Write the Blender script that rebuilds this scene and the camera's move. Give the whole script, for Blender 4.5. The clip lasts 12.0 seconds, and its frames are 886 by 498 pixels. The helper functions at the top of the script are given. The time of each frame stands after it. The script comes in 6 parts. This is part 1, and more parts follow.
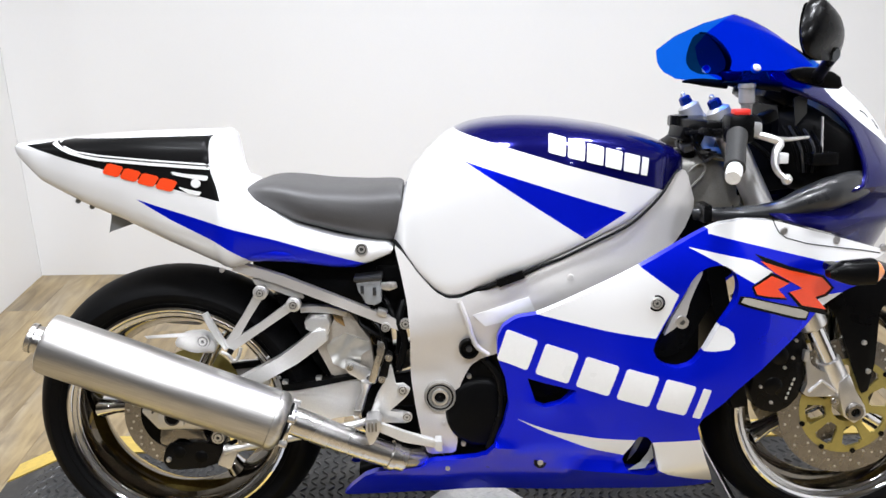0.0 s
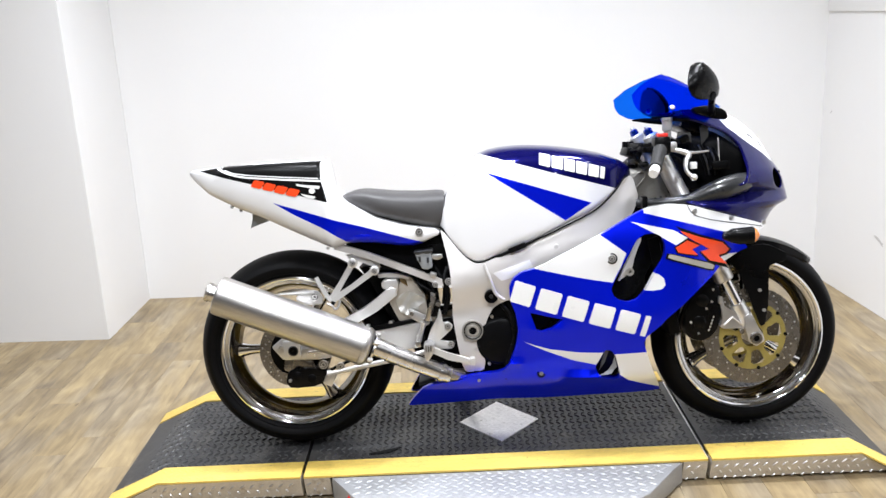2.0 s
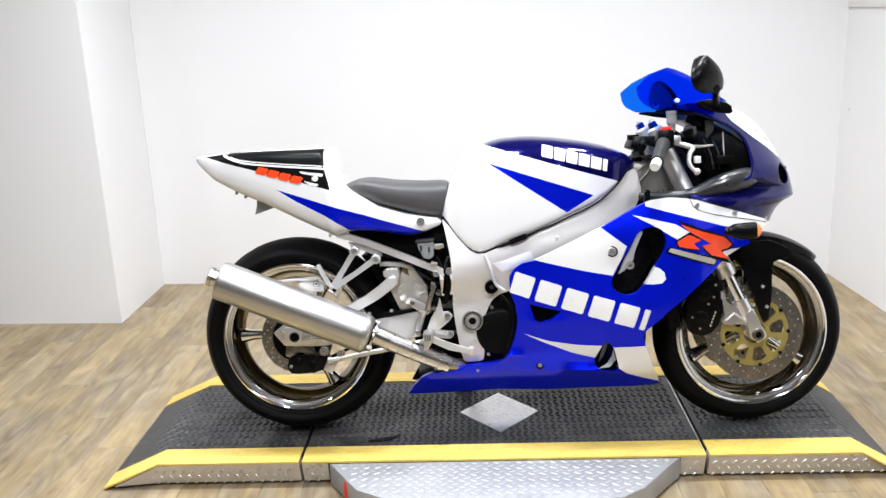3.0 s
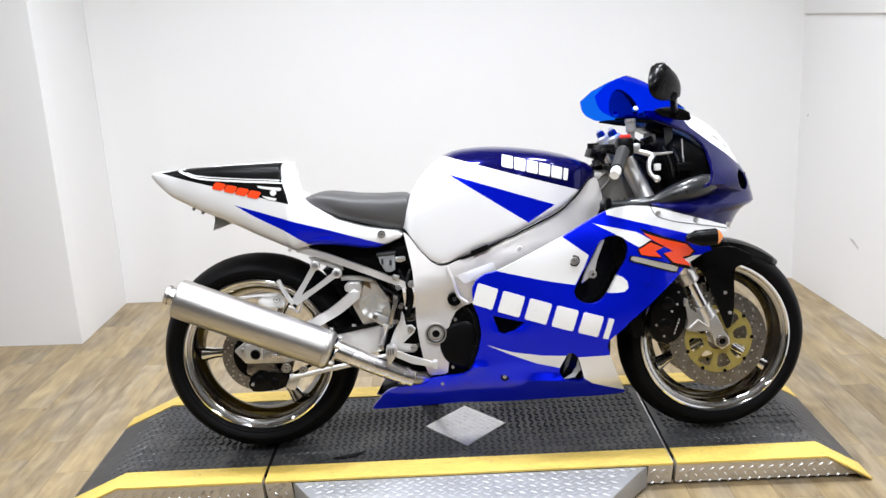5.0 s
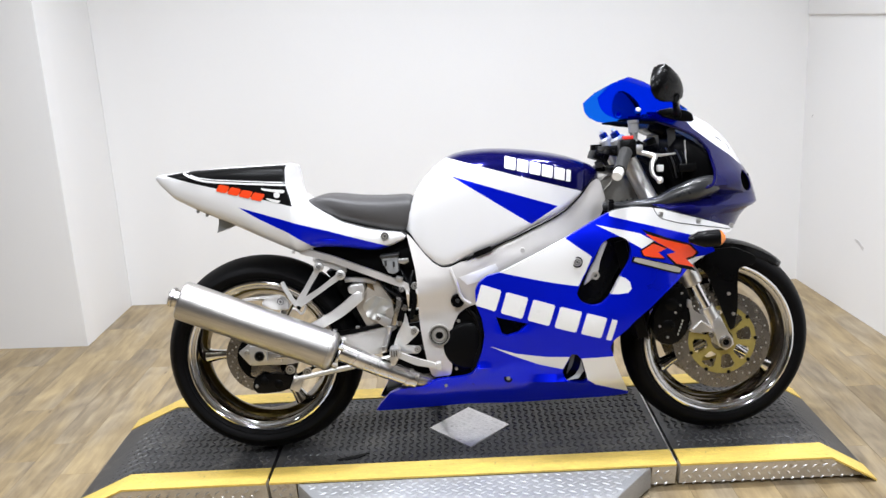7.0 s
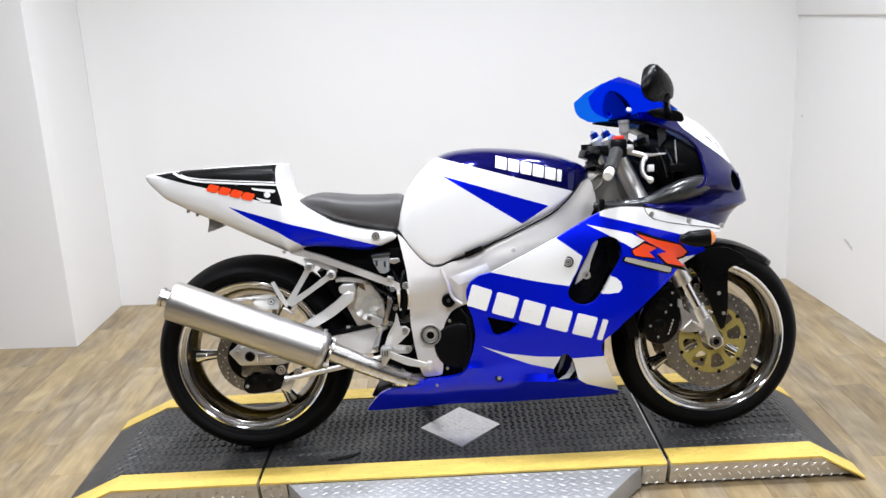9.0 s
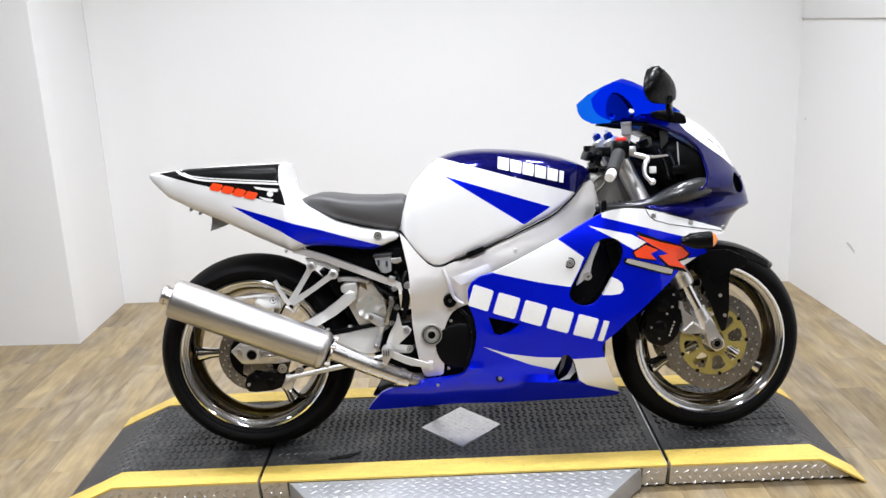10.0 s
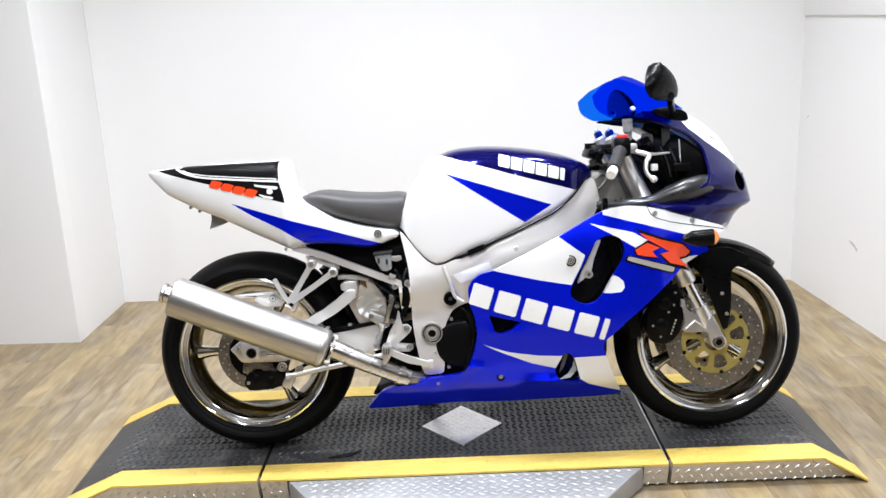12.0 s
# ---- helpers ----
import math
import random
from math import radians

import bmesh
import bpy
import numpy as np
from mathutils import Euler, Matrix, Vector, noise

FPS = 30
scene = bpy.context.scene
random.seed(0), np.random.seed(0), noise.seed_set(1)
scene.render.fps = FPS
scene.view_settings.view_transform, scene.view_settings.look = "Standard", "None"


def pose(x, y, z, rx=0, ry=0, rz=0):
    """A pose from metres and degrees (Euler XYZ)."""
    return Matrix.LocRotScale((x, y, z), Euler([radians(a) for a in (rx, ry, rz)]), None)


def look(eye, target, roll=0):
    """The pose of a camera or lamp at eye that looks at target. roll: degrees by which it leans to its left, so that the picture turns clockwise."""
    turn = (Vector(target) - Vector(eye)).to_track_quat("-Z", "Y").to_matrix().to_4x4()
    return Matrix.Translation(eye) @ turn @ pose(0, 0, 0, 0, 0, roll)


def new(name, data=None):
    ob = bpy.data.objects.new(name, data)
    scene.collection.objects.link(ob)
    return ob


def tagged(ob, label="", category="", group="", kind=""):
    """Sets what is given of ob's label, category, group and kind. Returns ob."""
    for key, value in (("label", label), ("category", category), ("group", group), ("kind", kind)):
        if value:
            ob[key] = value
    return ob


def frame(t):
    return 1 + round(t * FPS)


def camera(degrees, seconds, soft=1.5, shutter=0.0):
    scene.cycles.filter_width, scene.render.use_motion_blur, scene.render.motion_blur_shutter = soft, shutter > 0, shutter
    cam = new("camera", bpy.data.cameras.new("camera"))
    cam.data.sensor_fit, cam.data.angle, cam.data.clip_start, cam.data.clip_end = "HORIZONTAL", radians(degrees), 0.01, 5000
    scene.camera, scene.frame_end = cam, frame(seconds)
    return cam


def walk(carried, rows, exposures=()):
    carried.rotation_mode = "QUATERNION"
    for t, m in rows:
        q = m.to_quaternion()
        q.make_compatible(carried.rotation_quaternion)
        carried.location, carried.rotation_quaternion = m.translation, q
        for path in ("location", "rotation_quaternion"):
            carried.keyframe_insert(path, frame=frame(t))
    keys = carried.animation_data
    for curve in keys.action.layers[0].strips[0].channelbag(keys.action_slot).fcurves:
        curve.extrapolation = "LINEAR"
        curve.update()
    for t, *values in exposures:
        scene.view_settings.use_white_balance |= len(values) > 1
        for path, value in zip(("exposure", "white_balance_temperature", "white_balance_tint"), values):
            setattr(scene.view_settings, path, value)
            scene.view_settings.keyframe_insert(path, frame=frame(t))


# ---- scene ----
cam = camera(53.1, 12.0)
PATH = [
    (0, (-0.168, -1.674, 1.352), (-0.141, 0.206, 0.668), -1.10),
    (0.1, (-0.171, -1.748, 1.366), (-0.170, 0.136, 0.697), -0.62),
    (0.2, (-0.173, -1.820, 1.378), (-0.195, 0.061, 0.698), -0.62),
    (0.3, (-0.173, -1.886, 1.385), (-0.200, 0.010, 0.750), -0.00),
    (0.4, (-0.171, -1.949, 1.389), (-0.209, -0.058, 0.738), -0.71),
    (0.5, (-0.166, -2.010, 1.391), (-0.194, -0.110, 0.768), -1.52),
    (0.6, (-0.155, -2.071, 1.394), (-0.199, -0.164, 0.792), -1.32),
    (0.7, (-0.139, -2.130, 1.397), (-0.187, -0.221, 0.804), -0.66),
    (0.8, (-0.121, -2.187, 1.398), (-0.197, -0.283, 0.789), -0.44),
    (0.9, (-0.106, -2.240, 1.396), (-0.215, -0.343, 0.770), -0.89),
    (1, (-0.099, -2.289, 1.392), (-0.204, -0.402, 0.738), -1.07),
    (1.1, (-0.107, -2.336, 1.389), (-0.180, -0.437, 0.766), -1.34),
    (1.2, (-0.127, -2.383, 1.387), (-0.177, -0.482, 0.766), -1.78),
    (1.3, (-0.150, -2.431, 1.387), (-0.193, -0.516, 0.812), -1.68),
    (1.4, (-0.171, -2.476, 1.388), (-0.196, -0.557, 0.825), -1.36),
    (1.5, (-0.186, -2.513, 1.390), (-0.203, -0.594, 0.825), -1.40),
    (1.6, (-0.193, -2.539, 1.394), (-0.184, -0.627, 0.808), -1.73),
    (1.7, (-0.195, -2.557, 1.398), (-0.165, -0.643, 0.821), -2.20),
    (1.8, (-0.197, -2.574, 1.402), (-0.175, -0.655, 0.839), -2.58),
    (1.9, (-0.201, -2.592, 1.404), (-0.218, -0.664, 0.873), -2.92),
    (2, (-0.204, -2.602, 1.404), (-0.227, -0.673, 0.879), -2.87),
    (2.2, (-0.189, -2.604, 1.399), (-0.212, -0.674, 0.876), -2.42),
    (2.5, (-0.172, -2.606, 1.397), (-0.230, -0.676, 0.873), -0.62),
    (2.8, (-0.153, -2.613, 1.396), (-0.248, -0.686, 0.870), -2.21),
    (3, (-0.132, -2.611, 1.391), (-0.213, -0.686, 0.855), -2.20),
    (3.2, (-0.127, -2.606, 1.389), (-0.194, -0.682, 0.848), -1.96),
    (4.8, (-0.106, -2.587, 1.382), (-0.139, -0.654, 0.869), -2.89),
    (5, (-0.102, -2.585, 1.384), (-0.119, -0.652, 0.871), -2.87),
    (5.5, (-0.098, -2.587, 1.385), (-0.119, -0.652, 0.880), -2.63),
    (6, (-0.100, -2.591, 1.380), (-0.117, -0.656, 0.876), -2.63),
    (6.5, (-0.096, -2.593, 1.387), (-0.125, -0.658, 0.882), -3.00),
    (7, (-0.094, -2.590, 1.384), (-0.124, -0.656, 0.876), -3.10),
    (9, (-0.095, -2.589, 1.383), (-0.104, -0.655, 0.874), -2.96),
    (9.5, (-0.093, -2.591, 1.380), (-0.106, -0.657, 0.871), -2.48),
    (10, (-0.090, -2.595, 1.384), (-0.107, -0.661, 0.876), -2.60),
    (10.5, (-0.091, -2.598, 1.383), (-0.100, -0.663, 0.877), -2.77),
    (11, (-0.088, -2.594, 1.380), (-0.106, -0.661, 0.868), -2.49),
    (11.5, (-0.088, -2.589, 1.378), (-0.108, -0.656, 0.866), -2.72),
    (12, (-0.085, -2.584, 1.376), (-0.107, -0.650, 0.867), -2.64),
]
EXPOSURES = [(0.0, -0.24), (0.5, -0.17), (1.0, -0.12), (1.5, -0.14), (2.0, -0.08), (3.2, -0.1), (5.0, -0.2), (6.5, -0.21), (7.2, -0.28), (9.0, -0.28), (10.5, -0.22), (11.2, -0.14), (12.0, -0.12)]
walk(cam, [(t, look(eye, target, roll)) for t, eye, target, roll in PATH], EXPOSURES)

# ---- light ----
world = bpy.data.worlds.new("world")
scene.world = world
world.use_nodes = True
world.node_tree.nodes["Background"].inputs[0].default_value = (0.9, 0.95, 1.0, 1)
world.node_tree.nodes["Background"].inputs[1].default_value = 0.1


def ceiling_lamp(x, y, power):
    data = bpy.data.lights.new("spot_panel", "AREA")
    data.shape, data.size, data.energy, data.color = "DISK", 0.2, power, (0.945, 0.98, 1.06)
    data.spread = radians(150)
    ob = new("spot_panel", data)
    ob.matrix_world = pose(x, y, 2.672)
    return ob


# the last lamp, far west, is added to brighten the north-west wall
LAMPS = [(-1.35, -0.25), (-0.45, -0.25), (0.45, -0.25), (1.15, -0.25), (-0.9, 0.45), (0.7, 0.45), (-0.8, -2.0), (0.7, -2.0), (-0.8, -3.2), (0.8, -3.2), (-2.7, -0.5)]
POWER = [15, 23, 23, 4, 28, 20, 42, 38, 15, 12, 16]
for (lx, ly), watts in zip(LAMPS, POWER):
    ceiling_lamp(lx, ly, watts)

# ---- materials ----
def material(name, colour, rough=0.5, metal=0.0, spec=0.5, vary=0.06, scale=8.0, fine=120.0, bump=0.0, coat=0.0, stretch=(1, 1, 1), rough_vary=0.08, spot=0.0, chips=0.0, chip_colour=(0.1, 0.085, 0.06), chip_scale=30.0, tilt=0.0):
    """A procedural surface: broad and fine mottling of colour and gloss, and a fine relief."""
    m = bpy.data.materials.new(name)
    m.use_nodes = True
    n, l = m.node_tree.nodes, m.node_tree.links
    b = n["Principled BSDF"]
    b.inputs["Metallic"].default_value = metal
    b.inputs["Specular IOR Level"].default_value = spec
    b.inputs["Coat Weight"].default_value = coat
    b.inputs["Coat Roughness"].default_value = 0.04
    tc = n.new("ShaderNodeTexCoord")
    mp = n.new("ShaderNodeMapping")
    mp.inputs["Scale"].default_value = stretch
    if tilt:
        rot = n.new("ShaderNodeVectorRotate")
        rot.rotation_type = "Y_AXIS"
        rot.inputs["Angle"].default_value = radians(tilt)
        l.new(tc.outputs["Object"], rot.inputs["Vector"])
        l.new(rot.outputs[0], mp.inputs[0])
    else:
        l.new(tc.outputs["Object"], mp.inputs[0])
    broad, grain = n.new("ShaderNodeTexNoise"), n.new("ShaderNodeTexNoise")
    for tex, sc in ((broad, scale), (grain, fine)):
        l.new(mp.outputs[0], tex.inputs["Vector"])
        tex.inputs["Scale"].default_value = sc
        tex.inputs["Detail"].default_value = 5
    mix = n.new("ShaderNodeMix")
    mix.data_type = "RGBA"
    l.new(broad.outputs["Fac"], mix.inputs[0])
    mix.inputs[6].default_value = (*[max(0, c * (1 - vary * 2)) for c in colour], 1)
    mix.inputs[7].default_value = (*[min(1, c * (1 + vary * 2)) for c in colour], 1)
    mix2 = n.new("ShaderNodeMix")
    mix2.data_type, mix2.blend_type = "RGBA", "MULTIPLY"
    mix2.inputs[0].default_value = min(1, vary * 3 + spot)
    l.new(mix.outputs[2], mix2.inputs[6])
    l.new(grain.outputs["Color"], mix2.inputs[7])
    hsv = n.new("ShaderNodeHueSaturation")
    hsv.inputs["Saturation"].default_value = 0.0
    l.new(grain.outputs["Color"], hsv.inputs["Color"])
    hsv.inputs["Value"].default_value = 1.7
    l.new(hsv.outputs[0], mix2.inputs[7])
    last = mix2.outputs[2]
    if chips:
        patch, ramp, mix3 = n.new("ShaderNodeTexNoise"), n.new("ShaderNodeMapRange"), n.new("ShaderNodeMix")
        patch.inputs["Scale"].default_value, patch.inputs["Detail"].default_value, patch.inputs["Roughness"].default_value = chip_scale, 8, 0.65
        l.new(tc.outputs["Object"], patch.inputs["Vector"])
        l.new(patch.outputs["Fac"], ramp.inputs["Value"])
        ramp.inputs["From Min"].default_value, ramp.inputs["From Max"].default_value = chips, chips + 0.06
        mix3.data_type = "RGBA"
        l.new(ramp.outputs[0], mix3.inputs[0])
        l.new(last, mix3.inputs[6])
        mix3.inputs[7].default_value = (*chip_colour, 1)
        last = mix3.outputs[2]
    l.new(last, b.inputs["Base Color"])
    rr = n.new("ShaderNodeMapRange")
    rr.inputs["To Min"].default_value = max(0.02, rough - rough_vary)
    rr.inputs["To Max"].default_value = min(1, rough + rough_vary)
    l.new(broad.outputs["Fac"], rr.inputs["Value"])
    l.new(rr.outputs[0], b.inputs["Roughness"])
    if bump:
        bp = n.new("ShaderNodeBump")
        bp.inputs["Strength"].default_value = bump
        bp.inputs["Distance"].default_value = 0.002
        l.new(grain.outputs["Fac"], bp.inputs["Height"])
        l.new(bp.outputs[0], b.inputs["Normal"])
    return m


def plank_material():
    m = bpy.data.materials.new("wood_look_vinyl")
    m.use_nodes = True
    n, l = m.node_tree.nodes, m.node_tree.links
    b = n["Principled BSDF"]
    tc, mp, info = n.new("ShaderNodeTexCoord"), n.new("ShaderNodeMapping"), n.new("ShaderNodeObjectInfo")
    mp.inputs["Scale"].default_value = (9, 0.9, 1)
    add = n.new("ShaderNodeVectorMath")
    mul = n.new("ShaderNodeMath")
    mul.operation = "MULTIPLY"
    mul.inputs[1].default_value = 37.0
    l.new(info.outputs["Random"], mul.inputs[0])
    l.new(tc.outputs["Object"], add.inputs[0])
    l.new(mul.outputs[0], add.inputs[1])
    l.new(add.outputs[0], mp.inputs[0])
    grain, wide = n.new("ShaderNodeTexNoise"), n.new("ShaderNodeTexNoise")
    grain.inputs["Scale"].default_value, grain.inputs["Detail"].default_value, grain.inputs["Distortion"].default_value = 6, 9, 0.6
    wide.inputs["Scale"].default_value, wide.inputs["Detail"].default_value = 1.6, 4
    l.new(mp.outputs[0], grain.inputs["Vector"])
    l.new(mp.outputs[0], wide.inputs["Vector"])
    mp2 = n.new("ShaderNodeMapping")
    mp2.inputs["Scale"].default_value = (2.2, 0.75, 1)
    l.new(add.outputs[0], mp2.inputs[0])
    cloud = n.new("ShaderNodeTexNoise")
    cloud.inputs["Scale"].default_value, cloud.inputs["Detail"].default_value, cloud.inputs["Distortion"].default_value = 5.5, 6, 1.2
    l.new(mp2.outputs[0], cloud.inputs["Vector"])
    blend = n.new("ShaderNodeMix")
    blend.inputs[0].default_value = 0.8
    l.new(wide.outputs["Fac"], blend.inputs[2])
    l.new(cloud.outputs["Fac"], blend.inputs[3])
    soft_grain = n.new("ShaderNodeMapRange")
    soft_grain.inputs["To Min"].default_value, soft_grain.inputs["To Max"].default_value = 0.22, 0.78
    l.new(grain.outputs["Fac"], soft_grain.inputs["Value"])
    mixv = n.new("ShaderNodeMath")
    mixv.operation = "ADD"
    l.new(soft_grain.outputs[0], mixv.inputs[0])
    l.new(blend.outputs[0], mixv.inputs[1])
    half = n.new("ShaderNodeMath")
    half.operation = "MULTIPLY_ADD"
    half.inputs[1].default_value = 0.5
    l.new(mixv.outputs[0], half.inputs[0])
    off = n.new("ShaderNodeMath")
    off.operation = "MULTIPLY_ADD"
    off.inputs[1].default_value, off.inputs[2].default_value = 0.1, -0.05
    l.new(info.outputs["Random"], off.inputs[0])
    l.new(off.outputs[0], half.inputs[2])
    ramp = n.new("ShaderNodeValToRGB")
    e = ramp.color_ramp.elements
    e[0].position, e[0].color = 0.3, (0.13, 0.093, 0.05, 1)
    e[1].position, e[1].color = 0.64, (0.45, 0.345, 0.19, 1)
    k = ramp.color_ramp.elements.new(0.47)
    k.color = (0.28, 0.21, 0.116, 1)
    l.new(half.outputs[0], ramp.inputs[0])
    tone, knot = n.new("ShaderNodeTexNoise"), n.new("ShaderNodeTexNoise")
    tone.inputs["Scale"].default_value, tone.inputs["Detail"].default_value = 3.2, 3
    knot.inputs["Scale"].default_value, knot.inputs["Detail"].default_value = 15.0, 2
    for tex in (tone, knot):
        l.new(mp2.outputs[0], tex.inputs["Vector"])
    greying, spots = n.new("ShaderNodeMapRange"), n.new("ShaderNodeMapRange")
    greying.inputs["From Min"].default_value, greying.inputs["From Max"].default_value, greying.inputs["To Max"].default_value = 0.42, 0.62, 0.5
    spots.inputs["From Min"].default_value, spots.inputs["From Max"].default_value, spots.inputs["To Max"].default_value = 0.71, 0.78, 0.6
    l.new(tone.outputs["Fac"], greying.inputs["Value"])
    l.new(knot.outputs["Fac"], spots.inputs["Value"])
    grey, dark = n.new("ShaderNodeMix"), n.new("ShaderNodeMix")
    grey.data_type = dark.data_type = "RGBA"
    hue = n.new("ShaderNodeHueSaturation")
    hue.inputs["Saturation"].default_value, hue.inputs["Value"].default_value = 0.55, 0.86
    l.new(ramp.outputs[0], hue.inputs["Color"])
    l.new(greying.outputs[0], grey.inputs[0])
    l.new(ramp.outputs[0], grey.inputs[6])
    l.new(hue.outputs[0], grey.inputs[7])
    l.new(spots.outputs[0], dark.inputs[0])
    l.new(grey.outputs[2], dark.inputs[6])
    dark.inputs[7].default_value = (0.12, 0.085, 0.05, 1)
    l.new(dark.outputs[2], b.inputs["Base Color"])
    b.inputs["Roughness"].default_value = 0.42
    b.inputs["Specular IOR Level"].default_value = 0.3
    bp = n.new("ShaderNodeBump")
    bp.inputs["Strength"].default_value, bp.inputs["Distance"].default_value = 0.25, 0.002
    l.new(grain.outputs["Fac"], bp.inputs["Height"])
    l.new(bp.outputs[0], b.inputs["Normal"])
    return m


def tinted_glass(name, colour, gloss=0.05):
    m = bpy.data.materials.new(name)
    m.use_nodes = True
    n, l = m.node_tree.nodes, m.node_tree.links
    n.remove(n["Principled BSDF"])
    tr, gl, mx, fr = n.new("ShaderNodeBsdfTransparent"), n.new("ShaderNodeBsdfGlossy"), n.new("ShaderNodeMixShader"), n.new("ShaderNodeFresnel")
    tr.inputs[0].default_value = (*colour, 1)
    gl.inputs["Roughness"].default_value = gloss
    fr.inputs["IOR"].default_value = 1.025
    l.new(fr.outputs[0], mx.inputs[0])
    l.new(tr.outputs[0], mx.inputs[1])
    l.new(gl.outputs[0], mx.inputs[2])
    l.new(mx.outputs[0], n["Material Output"].inputs[0])
    return m


